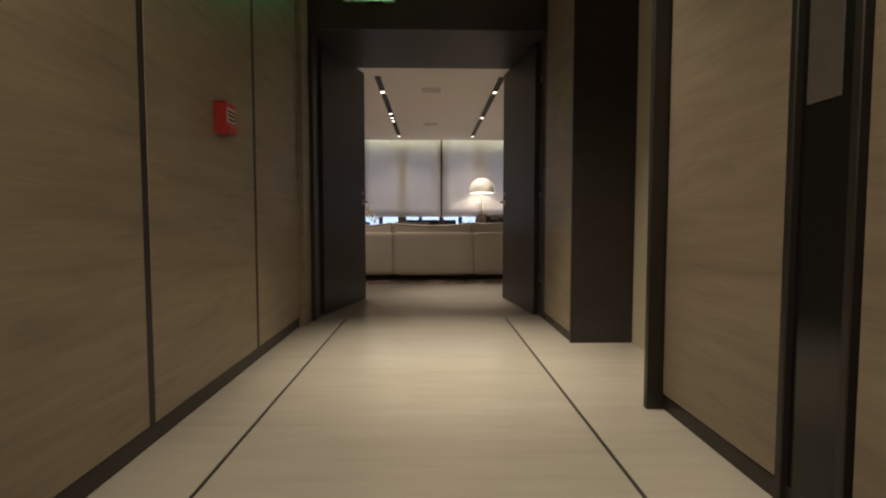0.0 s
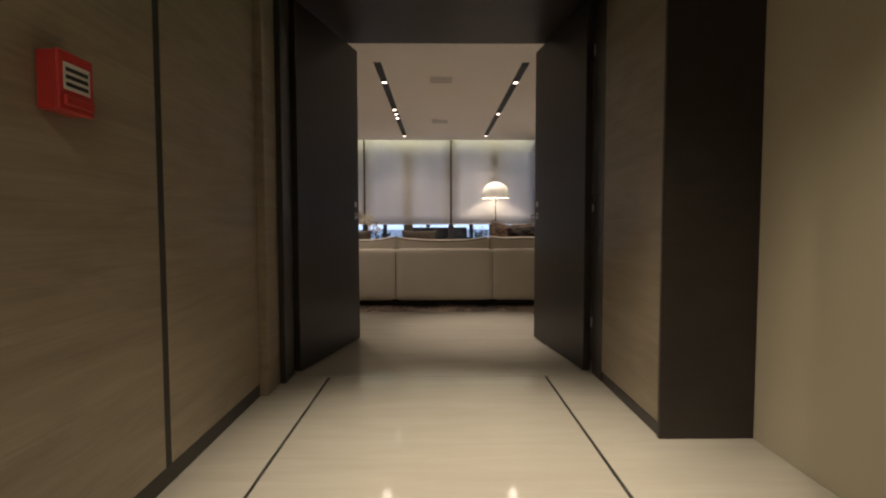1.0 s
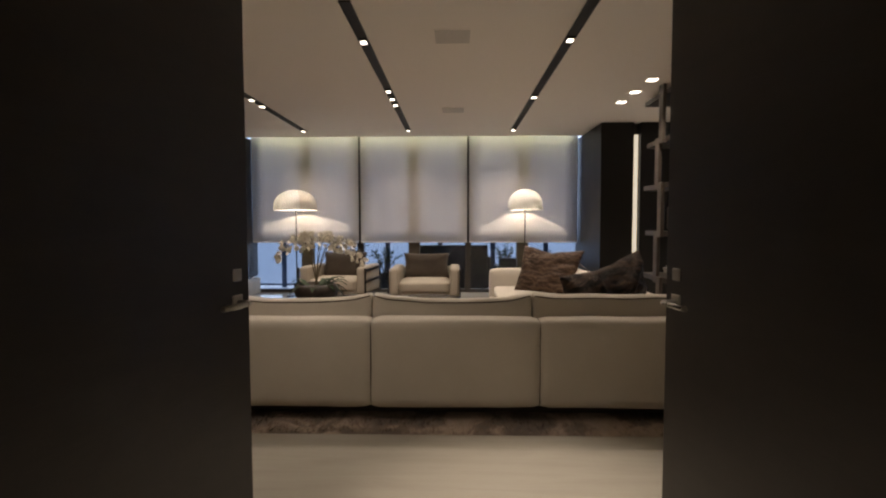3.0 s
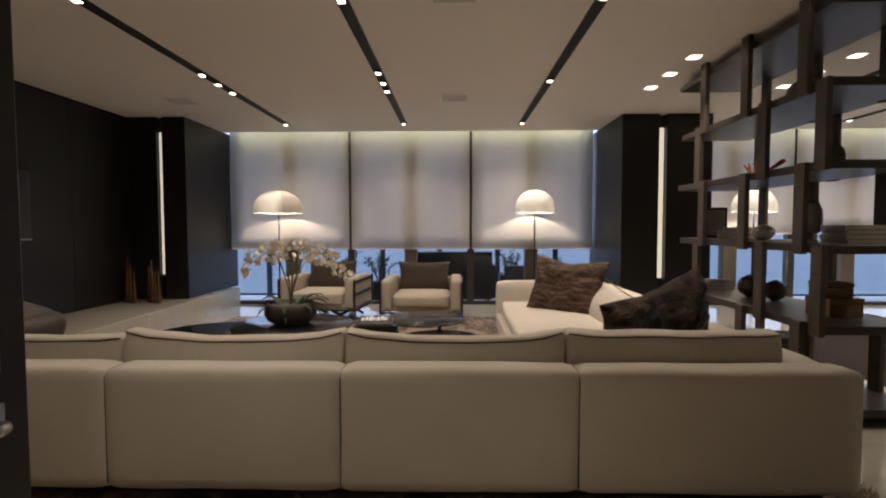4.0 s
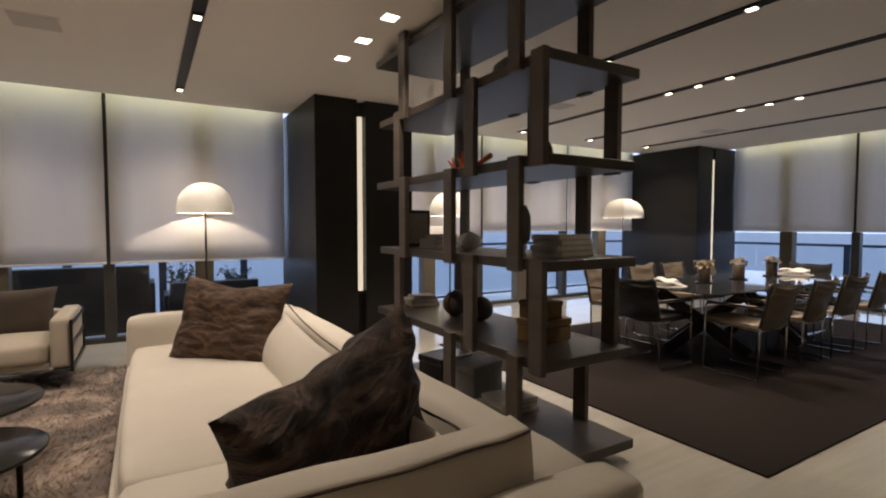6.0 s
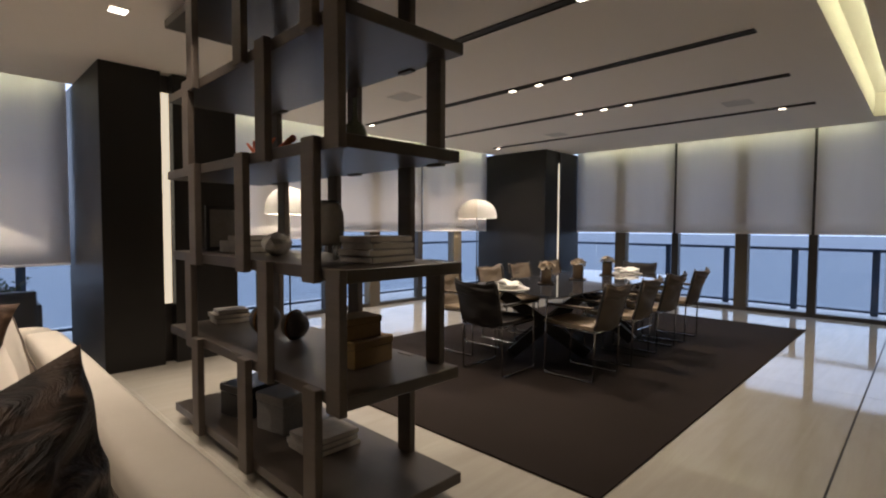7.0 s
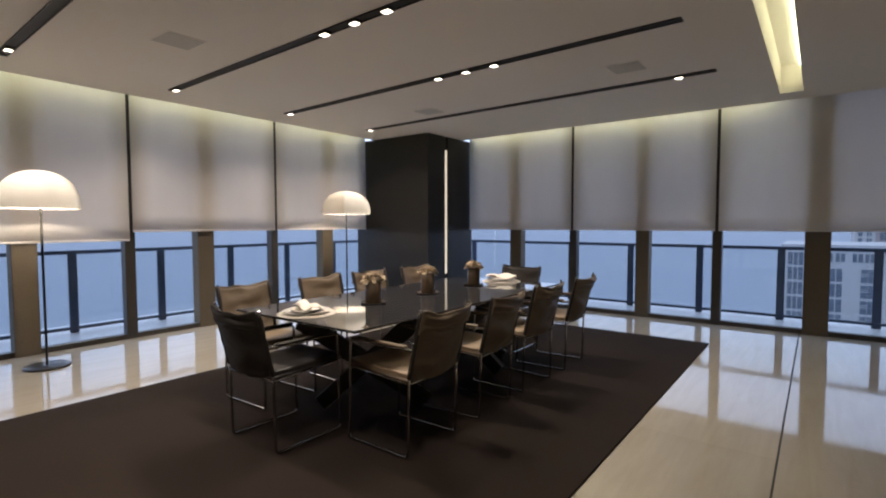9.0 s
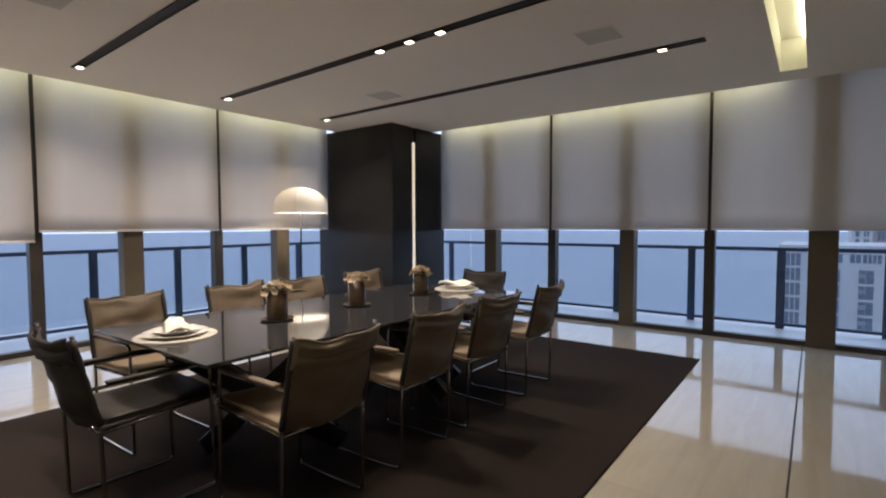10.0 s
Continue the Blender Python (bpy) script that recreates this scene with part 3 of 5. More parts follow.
G = 0.018
for u0, u1 in ((-3.595, -1.657 - G), (-1.657 + G, 0.283 - G), (0.283 + G, 2.215)):
    roller_blind(u0, u1, 0.92, "x", WIN_Y)
roller_blind(3.44, 5.38 - G, 1.155, "x", WIN_Y)
roller_blind(5.38 + G, 7.29 - G, 1.255, "x", WIN_Y)
roller_blind(7.29 + G, 9.08, 1.255, "x", WIN_Y)
for u0, u1 in ((5.005 + G, 6.89), (3.047 + G, 5.005 - G), (1.09 + G, 3.047 - G)):
    roller_blind(u0, u1, 1.245, "y", WIN_X)

# cove lights above the ceiling's edge
single("cove_light", boxed((-3.55, 8.115, CEIL + 0.06), (2.2, 8.135, CEIL + 0.08)), M_COVE, "warm strip light hidden in the window cove", "cove light", group="cove lights")
single("cove_light", boxed((3.45, 8.115, CEIL + 0.06), (9.0, 8.135, CEIL + 0.08)), M_COVE, "warm strip light hidden in the window cove", "cove light", group="cove lights")
single("cove_light", boxed((10.075, 2.4, CEIL + 0.06), (10.095, 6.85, CEIL + 0.08)), M_COVE, "warm strip light hidden in the window cove", "cove light", group="cove lights")
single("cove_light", boxed((3.7, 2.19, CEIL + 0.26), (9.6, 2.21, CEIL + 0.28)), M_COVE, "warm strip light inside the ceiling slot", "cove light", group="cove lights")


def door_leaf(name, hinge, free, hand):
    hx, hy = hinge
    v = Vector((free[0] - hx, free[1] - hy, 0))
    ob = thing(name, "tall dark veneer door leaf standing open", "door", (hx, hy, 0.008), math.degrees(math.atan2(v.y, v.x)), kind="structure")
    w = v.length
    s = hand
    part("leaf", boxed((0, -0.024, 0), (w, 0.024, 2.27), 0.003), M_DARK, ob)
    for side in (-1, 1):
        h = part("handle", tube(bmesh.new(), rounded([(w - 0.06, side * 0.024, 0.98), (w - 0.06, side * 0.075, 0.98), (w - 0.19, side * 0.075, 0.98)], 0.02), 0.009, 8), M_STEEL, ob, "satin steel lever handle")
        rose = boxed((w - 0.085, side * 0.024 - 0.004, 0.955), (w - 0.035, side * 0.024 + 0.004, 1.005), 0.003)
        part("rose", rose, M_STEEL, h)
        part("lock", boxed((w - 0.08, side * 0.024 - 0.005, 1.05), (w - 0.04, side * 0.024 + 0.005, 1.09), 0.003), M_STEEL, ob, "small steel lock plate")
    for z in (0.28, 1.05, 1.95):
        h = part("hinge", boxed((-0.014, s * 0.026 - 0.003, z - 0.055), (0.03, s * 0.026 + 0.003, z + 0.055), 0.002), M_STEEL, ob, "steel butt hinge")
        part("pin", tube(bmesh.new(), [(-0.008, s * 0.031, z - 0.055), (-0.008, s * 0.031, z + 0.055)], 0.008, 8), M_STEEL, h)
    return ob


door_leaf("door_1", (-0.90, 0.16), (-0.672, 1.072), 1)
door_leaf("door_2", (0.912, 0.16), (0.785, 1.097), -1)

# ---------- outside ----------
single("balcony_floor", boxed((-6.0, 8.63, -0.35), (12.3, 10.4, -0.10)), M_DECK, "pale tiled balcony floor outside the glazing", "balcony", kind="structure")
single("balcony_floor_east", boxed((10.56, -3.0, -0.35), (12.3, 8.62, -0.10)), M_DECK, "pale tiled balcony floor outside the glazing", "balcony", kind="structure")


def railing(name, u0, u1, first, step, along, plane):
    ob = thing(name, "dark blue metal and glass balcony railing", "railing", kind="structure")

    def span(a0, a1, d, z0, z1):
        if along == "x":
            return boxed((a0, plane - d, z0), (a1, plane + d, z1), 0.004)
        return boxed((plane - d, a0, z0), (plane + d, a1, z1), 0.004)

    part("top_rail", span(u0, u1, 0.035, 0.935, 0.985), M_RAIL, ob)
    part("bottom_rail", span(u0, u1, 0.025, -0.06, -0.02), M_RAIL, ob)
    k = first
    while k < u1:
        if k > u0:
            part("post", span(k - 0.05, k + 0.05, 0.02, -0.1, 0.94), M_RAIL, ob)
            p = part("glass_panel", span(k + 0.06, min(k + step - 0.06, u1), 0.005, -0.02, 0.93), M_PANE, ob)
            p.visible_shadow = False
        k += step
    return ob


railing("railing_north", -6.0, 11.8, -5.76, 1.1, "x", 9.8)
railing("railing_east", -3.0, 9.8, -2.98, 1.08, "y", 11.8)

bm = bmesh.new()
bmesh.ops.create_grid(bm, x_segments=4, y_segments=4, size=3400)
bmesh.ops.translate(bm, verts=bm.verts[:], vec=(0, 0, -42))
single("sea", bm, M_SEA, "hazy blue evening sea far below", "sea", kind="structure")


def tower(label, x0, x1, y0, y1, z0, z1, floor_h, cols, crown, material):
    """A block of flats with a grid of framed windows."""
    ob = thing("apartment_tower", label, "building", group="distant towers")
    part("wall", boxed((x0, y0, z0), (x1, y1, z1), 0.05), material, ob)
    part("roof_edge", boxed((x0 - 0.25, y0 - 0.25, z1 - 0.35), (x1 + 0.25, y1 + 0.25, z1 + 0.1), 0.05), material, ob)

    def window_at(u0, u1, za, zb, panes, bars):
        win = part("window", boxed((x0 - 0.05, u0, za), (x0 + 0.1, u1, zb)), M_TOWERGLASS, ob)
        for k in range(1, panes):
            u = u0 + (u1 - u0) * k / panes
            part("frame", boxed((x0 - 0.14, u - 0.07, za), (x0 - 0.051, u + 0.07, zb)), material, win)
        for k in bars:
            z = za + (zb - za) * k
            part("transom", boxed((x0 - 0.13, u0, z - 0.06), (x0 - 0.052, u1, z + 0.06)), material, win)

    for u0, u1, panes in crown:
        window_at(u0, u1, z1 - 2.9, z1 - 1.4, panes, ())
    z = z1 - 1.4
    for k in range(9):
        for u0, u1, panes, first, bars in cols:
            if k >= first:
                window_at(u0, u1, z - floor_h * 0.84, z, panes, bars)
        z -= floor_h
    return ob


tower("distant pale apartment tower with gridded windows", 114, 134, -16.0, 7.1, -55, -2.6, 2.7,
      [(4.0, 6.25, 3, 0, ()), (-1.6, 0.2, 2, 1, ()), (-5.0, -4.1, 1, 1, (0.5, 0.66)), (-6.1, -5.05, 1, 1, ()), (-10.0, -8.0, 3, 1, ())],
      [(-0.2, 0.9, 2), (-1.9, -0.6, 2), (-4.3, -2.9, 2), (-7.0, -4.6, 4)], M_TOWER)
tower("distant grey apartment tower with narrow windows", 160, 178, -9.0, -5.2, -55, 11.0, 3.0, [(-6.6, -5.8, 1, 0, ()), (-8.3, -7.4, 2, 0, ())], [], M_TOWER)
tower("distant rose coloured apartment tower", 162, 182, -24.0, -9.05, -55, 13.0, 3.0, [(-12.0, -10.0, 3, 0, ()), (-16.0, -14.0, 3, 0, ())], [], M_TOWERROSE)

# ---------- ceiling fittings ----------
def track(x, y0, y1, lamps, watts, aim=0.0, skew=0.0):
    """A recessed black lighting channel with small square lamp heads."""
    ob = thing("track_light", "long black ceiling lighting channel with small lamps", "track light", (x - skew * 7.5, 0, CEIL), -math.degrees(math.atan(skew)), group="ceiling tracks")
    w = 0.042
    part("channel", boxed((-w + 0.006, y0 + 0.006, -0.004), (w - 0.006, y1 - 0.006, -0.001)), M_LABELK, ob)
    for a, b in (((-w, y0), (-w + 0.006, y1)), ((w - 0.006, y0), (w, y1)), ((-w, y0), (w, y0 + 0.006)), ((-w, y1 - 0.006), (w, y1))):
        part("flange", boxed((*a, -0.012), (*b, 0.0), 0.001), M_BLACKSTEEL, ob)
    for y in lamps:
        head = part("lamp_head", boxed((-0.034, y - 0.05, -0.022), (0.034, y + 0.05, -0.003), 0.004), M_BLACKSTEEL, ob)
        part("lens", boxed((-0.024, y - 0.032, -0.026), (0.024, y + 0.032, -0.0222), 0.001), M_LAMPFACE, head, "bright lamp lens")
        x2 = x + skew * (y - 7.5)
        spot((x2, y, CEIL - 0.04), (x2 + aim, y, 0), watts, 128, 1.0, 0.06)
    return ob


TRACK_W = 64
track(-2.40, 2.82, 7.56, [3.5, 5.09, 5.42, 5.75, 7.46], TRACK_W * 0.74)
track(-0.70, 2.82, 7.56, [3.55, 5.08, 5.42, 5.72, 7.46], TRACK_W * 0.80)
track(0.985, 2.82, 7.56, [3.55, 5.385, 7.46], TRACK_W * 1.1)
track(4.14, 2.78, 7.5, [3.4, 4.6, 7.25], TRACK_W * 1.2, 0, 0.02)
track(5.53, 2.77, 7.53, [4.32, 4.64, 4.97, 7.43], TRACK_W * 1.2, 0, 0.026)
track(6.95, 2.80, 7.53, [4.35, 4.66, 4.99, 7.43], TRACK_W * 1.2, 0, 0.030)
track(8.37, 2.80, 7.53, [3.12, 7.43], TRACK_W * 1.2, 0, 0.025)

for x in (2.118, 3.51):
    for y in (4.755, 5.242, 5.715):
        ob = thing("downlight", "small square recessed ceiling downlight, lit", "downlight", (x, y, CEIL), group="downlights")
        part("trim", boxed((-0.065, -0.065, -0.006), (0.065, 0.065, 0.0), 0.002), M_CEIL, ob)
        part("lens", boxed((-0.05, -0.05, -0.009), (0.05, 0.05, -0.0062), 0.001), M_LAMPFACE, ob, "bright lamp lens")
        spot((x, y, CEIL - 0.04), (x, y, 0), 60, 75, 0.9)

for x, y in ((0.025, 6.085), (-3.19, 6.14), (0.03, 3.49), (4.89, 6.01), (7.68, 3.44), (7.97, 5.98)):
    ob = thing("ceiling_speaker", "square flush ceiling speaker grille painted white", "speaker", (x, y, CEIL), group="ceiling speakers")
    part("rim", boxed((-0.155, -0.155, -0.005), (0.155, 0.155, 0.0), 0.002), M_CEIL, ob)
    part("grille", boxed((-0.14, -0.14, -0.008), (0.14, 0.14, -0.0052), 0.001), M_GRILLE, ob)

# corridor and lobby downlights
for x, y, w, wide in ((0.14, -1.15, 285, 56), (0.42, -1.85, 130, 80), (-0.05, -3.9, 135, 150)):
    ob = thing("downlight", "round recessed corridor downlight, lit", "downlight", (x, y, CEIL), group="corridor downlights")
    part("trim", lathe(bmesh.new(), [(0.0, -0.002), (0.05, -0.002), (0.05, -0.006), (0.062, -0.006), (0.064, 0.0)]), M_STEEL, ob)
    part("lens", lathe(bmesh.new(), [(0.0, -0.004), (0.045, -0.004), (0.045, -0.0025)]), M_LAMPFACE, ob, "bright lamp lens")
    spot((x, y, CEIL - 0.03), (x, y + 0.1, 0), w, wide, 1.0, tint=(1.0, 0.87, 0.68))
# both out of view; the one at x -0.95 is added to brighten the sofa
for x, w, wide in ((0.45, 205, 45), (-0.95, 66, 104)):
    ob = thing("downlight", "unseen round recessed lobby downlight, lit", "downlight", (x, 1.72, CEIL), group="corridor downlights")
    part("trim", lathe(bmesh.new(), [(0.0, -0.002), (0.05, -0.002), (0.05, -0.006), (0.062, -0.006), (0.064, 0.0)]), M_STEEL, ob)
    part("lens", lathe(bmesh.new(), [(0.0, -0.004), (0.045, -0.004), (0.045, -0.0025)]), M_LAMPFACE, ob, "bright lamp lens")
    spot((x, 1.72, CEIL - 0.03), (x, 1.42, 0), w, wide, 1.0)

# ---------- corridor things ----------
sign = thing("exit_sign", "green illuminated exit sign over the doors", "exit sign", (-0.46, -0.06, 2.495))
part("body", boxed((-0.20, -0.02, 0.0), (0.20, 0.03, 0.17), 0.006), M_STEEL, sign)
part("face", boxed((-0.19, -0.026, 0.008), (0.19, -0.0205, 0.162), 0.002), M_GLOWGREEN, sign, "glowing green face")
for k in range(5):
    part("lettering", boxed((-0.15 + k * 0.063, -0.029, 0.03), (-0.105 + k * 0.063, -0.0265, 0.14)), M_LABELW, sign)

alarm = thing("fire_alarm_station", "red wall mounted fire alarm pull station", "fire alarm", (HALL_L, -1.645, 1.205))
part("back_box", boxed((0.0, -0.058, 0.0), (0.045, 0.058, 0.14), 0.004), M_RED, alarm)
part("cover", boxed((0.045, -0.062, -0.003), (0.056, 0.062, 0.143), 0.004), M_RED, alarm, "pink-edged red front plate")
part("label", boxed((0.0562, -0.045, 0.05), (0.0575, 0.045, 0.115)), M_LABELW, alarm, "pale label with dark bars")
for k in range(3):
    part("lettering", boxed((0.0577, -0.038, 0.058 + k * 0.018), (0.0585, 0.038, 0.068 + k * 0.018)), M_LABELK, alarm)
part("pull_bar", boxed((0.0565, -0.05, 0.012), (0.066, 0.05, 0.036), 0.003), M_RED, alarm)


# ---------- living room ----------
def shag_rug(x0, x1, y0, y1):
    ob = thing("shag_rug", "brown and beige mottled shaggy long pile rug", "rug")
    bm = bmesh.new()
    nx, ny = 110, 110
    grid = [[bm.verts.new((x0 + (x1 - x0) * i / nx, y0 + (y1 - y0) * j / ny,
                           0.002 if i in (0, nx) or j in (0, ny) else 0.016 + 0.010 * noise.noise(Vector((i * 0.7, j * 0.7, 0)))))
             for j in range(ny + 1)] for i in range(nx + 1)]
    for i in range(nx):
        for j in range(ny):
            bm.faces.new((grid[i][j], grid[i + 1][j], grid[i + 1][j + 1], grid[i][j + 1])).smooth = True
    part("rug_body", bm, M_SHAG, ob)
    rng = random.Random(4)
    verts, faces = [], []
    for k in range(52000):
        x, y = rng.uniform(x0 - 0.01, x1 + 0.01), rng.uniform(y0 - 0.01, y1 + 0.01)
        if 2.75 < y < 3.4 and -2.55 < x < 1.7 or (x > 0.75 and 3.3 < y < 5.9):
            continue
        a, s, l = rng.uniform(0, 6.283), rng.uniform(0.004, 0.008), rng.uniform(0.03, 0.055)
        flow = 3.0 * noise.noise(Vector((x * 1.8, y * 1.8, 3.0)))
        lean = rng.uniform(0.4, 1.1)
        dx, dy = math.cos(a * 0.35 + flow) * lean * l, math.sin(a * 0.35 + flow) * lean * l
        c, n = len(verts), (math.cos(a) * s, math.sin(a) * s)
        verts += [(x - n[0], y - n[1], 0.01), (x + n[0], y + n[1], 0.01), (x + dx, y + dy, 0.012 + l * 0.55)]
        faces.append((c, c + 1, c + 2))
    me = bpy.data.meshes.new("fluff")
    me.from_pydata(verts, [], faces)
    me.materials.append(M_SHAG)
    tufts = new("fluff", me)
    tufts.parent = ob
    tagged(tufts, kind="stuff")


shag_rug(-3.0, 2.0, 2.27, 7.1)

sofa = thing("sectional_sofa", "large cream linen corner sofa with brown piping", "sofa", (0, 0, 0.028))
seams = [-3.2, -2.60, -1.53, -0.475, 0.575, 1.80]
SY = 2.505
for k, (x0, x1) in enumerate(zip(seams, seams[1:])):
    part("back_panel", soft((x0 - 0.010, SY - 0.072, 0.068), (x1 + (0.0 if x1 > 1.7 else 0.010), SY + 0.11, 0.622), 0.042, 0.003, 14, 0.004, k), M_SOFA, sofa)
# thin brown tubes stand in for the shade in the grooves between panels
for x in seams[1:-1]:
    y = SY - 0.058
    seam_shade = rounded([(x, y, 0.10), (x, y, 0.606), (x, y + 0.15, 0.606)], 0.04)
    part("seam_shade", tube(bmesh.new(), seam_shade, 0.004, 6), M_PIPING, sofa, "dark line painting the shade in the groove")
part("base", boxed((-3.16, SY + 0.05, 0.0), (1.72, 3.38, 0.06), 0.01), M_SOFABASE, sofa)
part("base", boxed((0.56, 3.38, 0.0), (1.72, 6.05, 0.06), 0.01), M_SOFABASE, sofa)
part("seat_frame", soft((-3.2, SY + 0.08, 0.06), (0.5, 3.42, 0.26), 0.03, 0.003, 6), M_SOFA, sofa)
part("seat_frame", soft((0.505, SY + 0.1, 0.06), (1.755, 6.1, 0.26), 0.03, 0.003, 6), M_SOFA, sofa)
for k, (x0, x1) in enumerate(((-3.18, -2.6), (-2.59, -1.55), (-1.545, -0.495), (-0.49, 0.5))):
    part("seat_cushion", soft((x0, SY + 0.18, 0.25), (x1, 3.45, 0.40), 0.05, 0.02, 10, 0.006, k + 9), M_SOFA, sofa)
part("seat_cushion", soft((0.55, SY + 0.18, 0.25), (1.6, 3.66, 0.40), 0.05, 0.02, 10, 0.006, 3), M_SOFA, sofa)
part("seat_cushion", soft((0.55, 3.665, 0.25), (1.6, 5.93, 0.405), 0.05, 0.022, 12, 0.008, 5), M_SOFA, sofa)
part("side_panel", soft((1.60, SY + 0.10, 0.06), (1.797, 6.0, 0.605), 0.045, 0.004, 14, 0.004), M_SOFA, sofa)
part("end_arm", soft((0.515, 5.93, 0.06), (1.762, 6.14, 0.612), 0.05, 0.01, 10, 0.004), M_SOFA, sofa)


def back_cushion(x0, x1, y0, y1, z0, z1, sag, seed, along="x", drop=0.0):
    """A feather-filled back cushion: crisp piped back edge, dipping top, ends that rise to points."""
    bm = soft((x0, y0, z0), (x1, y1, z1), 0.02, 0.008, 14, 0.008, seed)
    cx, cy = (x0 + x1) / 2, (y0 + y1) / 2

    def top(u):
        return -sag * (1 - abs(u) ** 2.6) + 0.012 * max(abs(u) - 0.8, 0) / 0.2 - drop * (1 - u) / 2 + 0.006 * noise.noise(Vector((u * 2.5, seed, 1.0)))

    for v in bm.verts:
        u = (v.co.x - cx) / (x1 - x0) * 2 if along == "x" else (v.co.y - cy) / (y1 - y0) * 2
        f = (v.co.z - z0) / (z1 - z0)
        v.co.z += top(max(-1.0, min(1.0, u))) * f
        lean = 0.05 * f
        if along == "x":
            v.co.y = y0 + (v.co.y - y0) * (1 - 0.62 * f ** 2) + lean
            v.co.z += 0.008 * f * min(1.0, max(0.0, (v.co.y - y0 - 0.05) / (y1 - y0)) * 2.5)
        else:
            v.co.x -= lean
    cushion = part("back_cushion", bm, M_SOFA, sofa)
    line = []
    for i in range(33):
        u = -0.985 + 1.97 * i / 32
        z = z1 - 0.009 + top(u)
        line.append((cx + u * (x1 - x0) / 2, y0 + 0.049, z) if along == "x" else (x1 - 0.049, cy + u * (y1 - y0) / 2, z))
    part("piping", tube(bmesh.new(), line, 0.0042, 6), M_PIPING, cushion, "dark brown piping")


back_cushion(-2.58, -1.57, 2.575, 2.80, 0.38, 0.715, 0.008, 1.0)
back_cushion(-1.555, -0.50, 2.575, 2.80, 0.38, 0.745, 0.036, 2.0)
back_cushion(-0.485, 0.545, 2.575, 2.80, 0.38, 0.745, 0.036, 3.0)
back_cushion(0.56, 1.55, 2.575, 2.82, 0.38, 0.742, 0.004, 4.0)


def leaning_cushion(y0, y1, x_low, x_top, z_high, z_low, seed):
    """A soft pad leaning on the side panel, its top edge curving down along its length."""
    def face(u, v):
        dip = math.sin(math.pi * u)
        z_top = z_low + (z_high - z_low) * u ** 1.3 - 0.05 * dip
        round_end = 1 - 0.10 * (2 * u - 1) ** 6
        puff = 0.05 * math.sin(math.pi * v) * (0.4 + 0.6 * dip)
        y = y0 + (y1 - y0) * (u + 0.02 * math.sin(6 * v) * (1 - u))
        return (x_low + (x_top - x_low) * v - puff + 0.006 * noise.noise(Vector((y * 3, v * 4, seed))), y, 0.39 + (z_top - 0.39) * v * round_end)

    pad = part("back_cushion", sheet(face, 22, 12, 0.13), M_SOFA, sofa)
    line = [Vector(face(i / 30, 1.0)) + Vector((0.03, 0, 0.045)) for i in range(31)]
    part("piping", tube(bmesh.new(), line, 0.005, 6), M_PIPING, pad, "dark brown piping")


leaning_cushion(3.80, 5.84, 1.34, 1.49, 0.80, 0.60, 6.0)
leaning_cushion(2.95, 3.77, 1.40, 1.50, 0.64, 0.60, 9.0)

ob = single("scatter_cushion", pillow(0.80, 0.60, 0.24, 26, 2.0, 0.03, 0.10, 0.06), M_SHEENVELVET, "brown velvet cushion with painted sheen on the cream sofa", "cushion", group="sofa cushions")
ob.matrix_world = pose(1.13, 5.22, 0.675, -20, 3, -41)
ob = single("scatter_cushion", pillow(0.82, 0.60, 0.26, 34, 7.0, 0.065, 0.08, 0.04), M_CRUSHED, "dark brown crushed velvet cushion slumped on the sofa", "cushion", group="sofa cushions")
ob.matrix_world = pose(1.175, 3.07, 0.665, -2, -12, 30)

bm = soft((-3.15, 2.95, 0.42), (-2.45, 3.45, 0.80), 0.18, 0.05, 14, 0.05, 8.0)
single("fur_throw", bm, M_FUR, "dark brown fur throw heaped on the sofa", "throw")


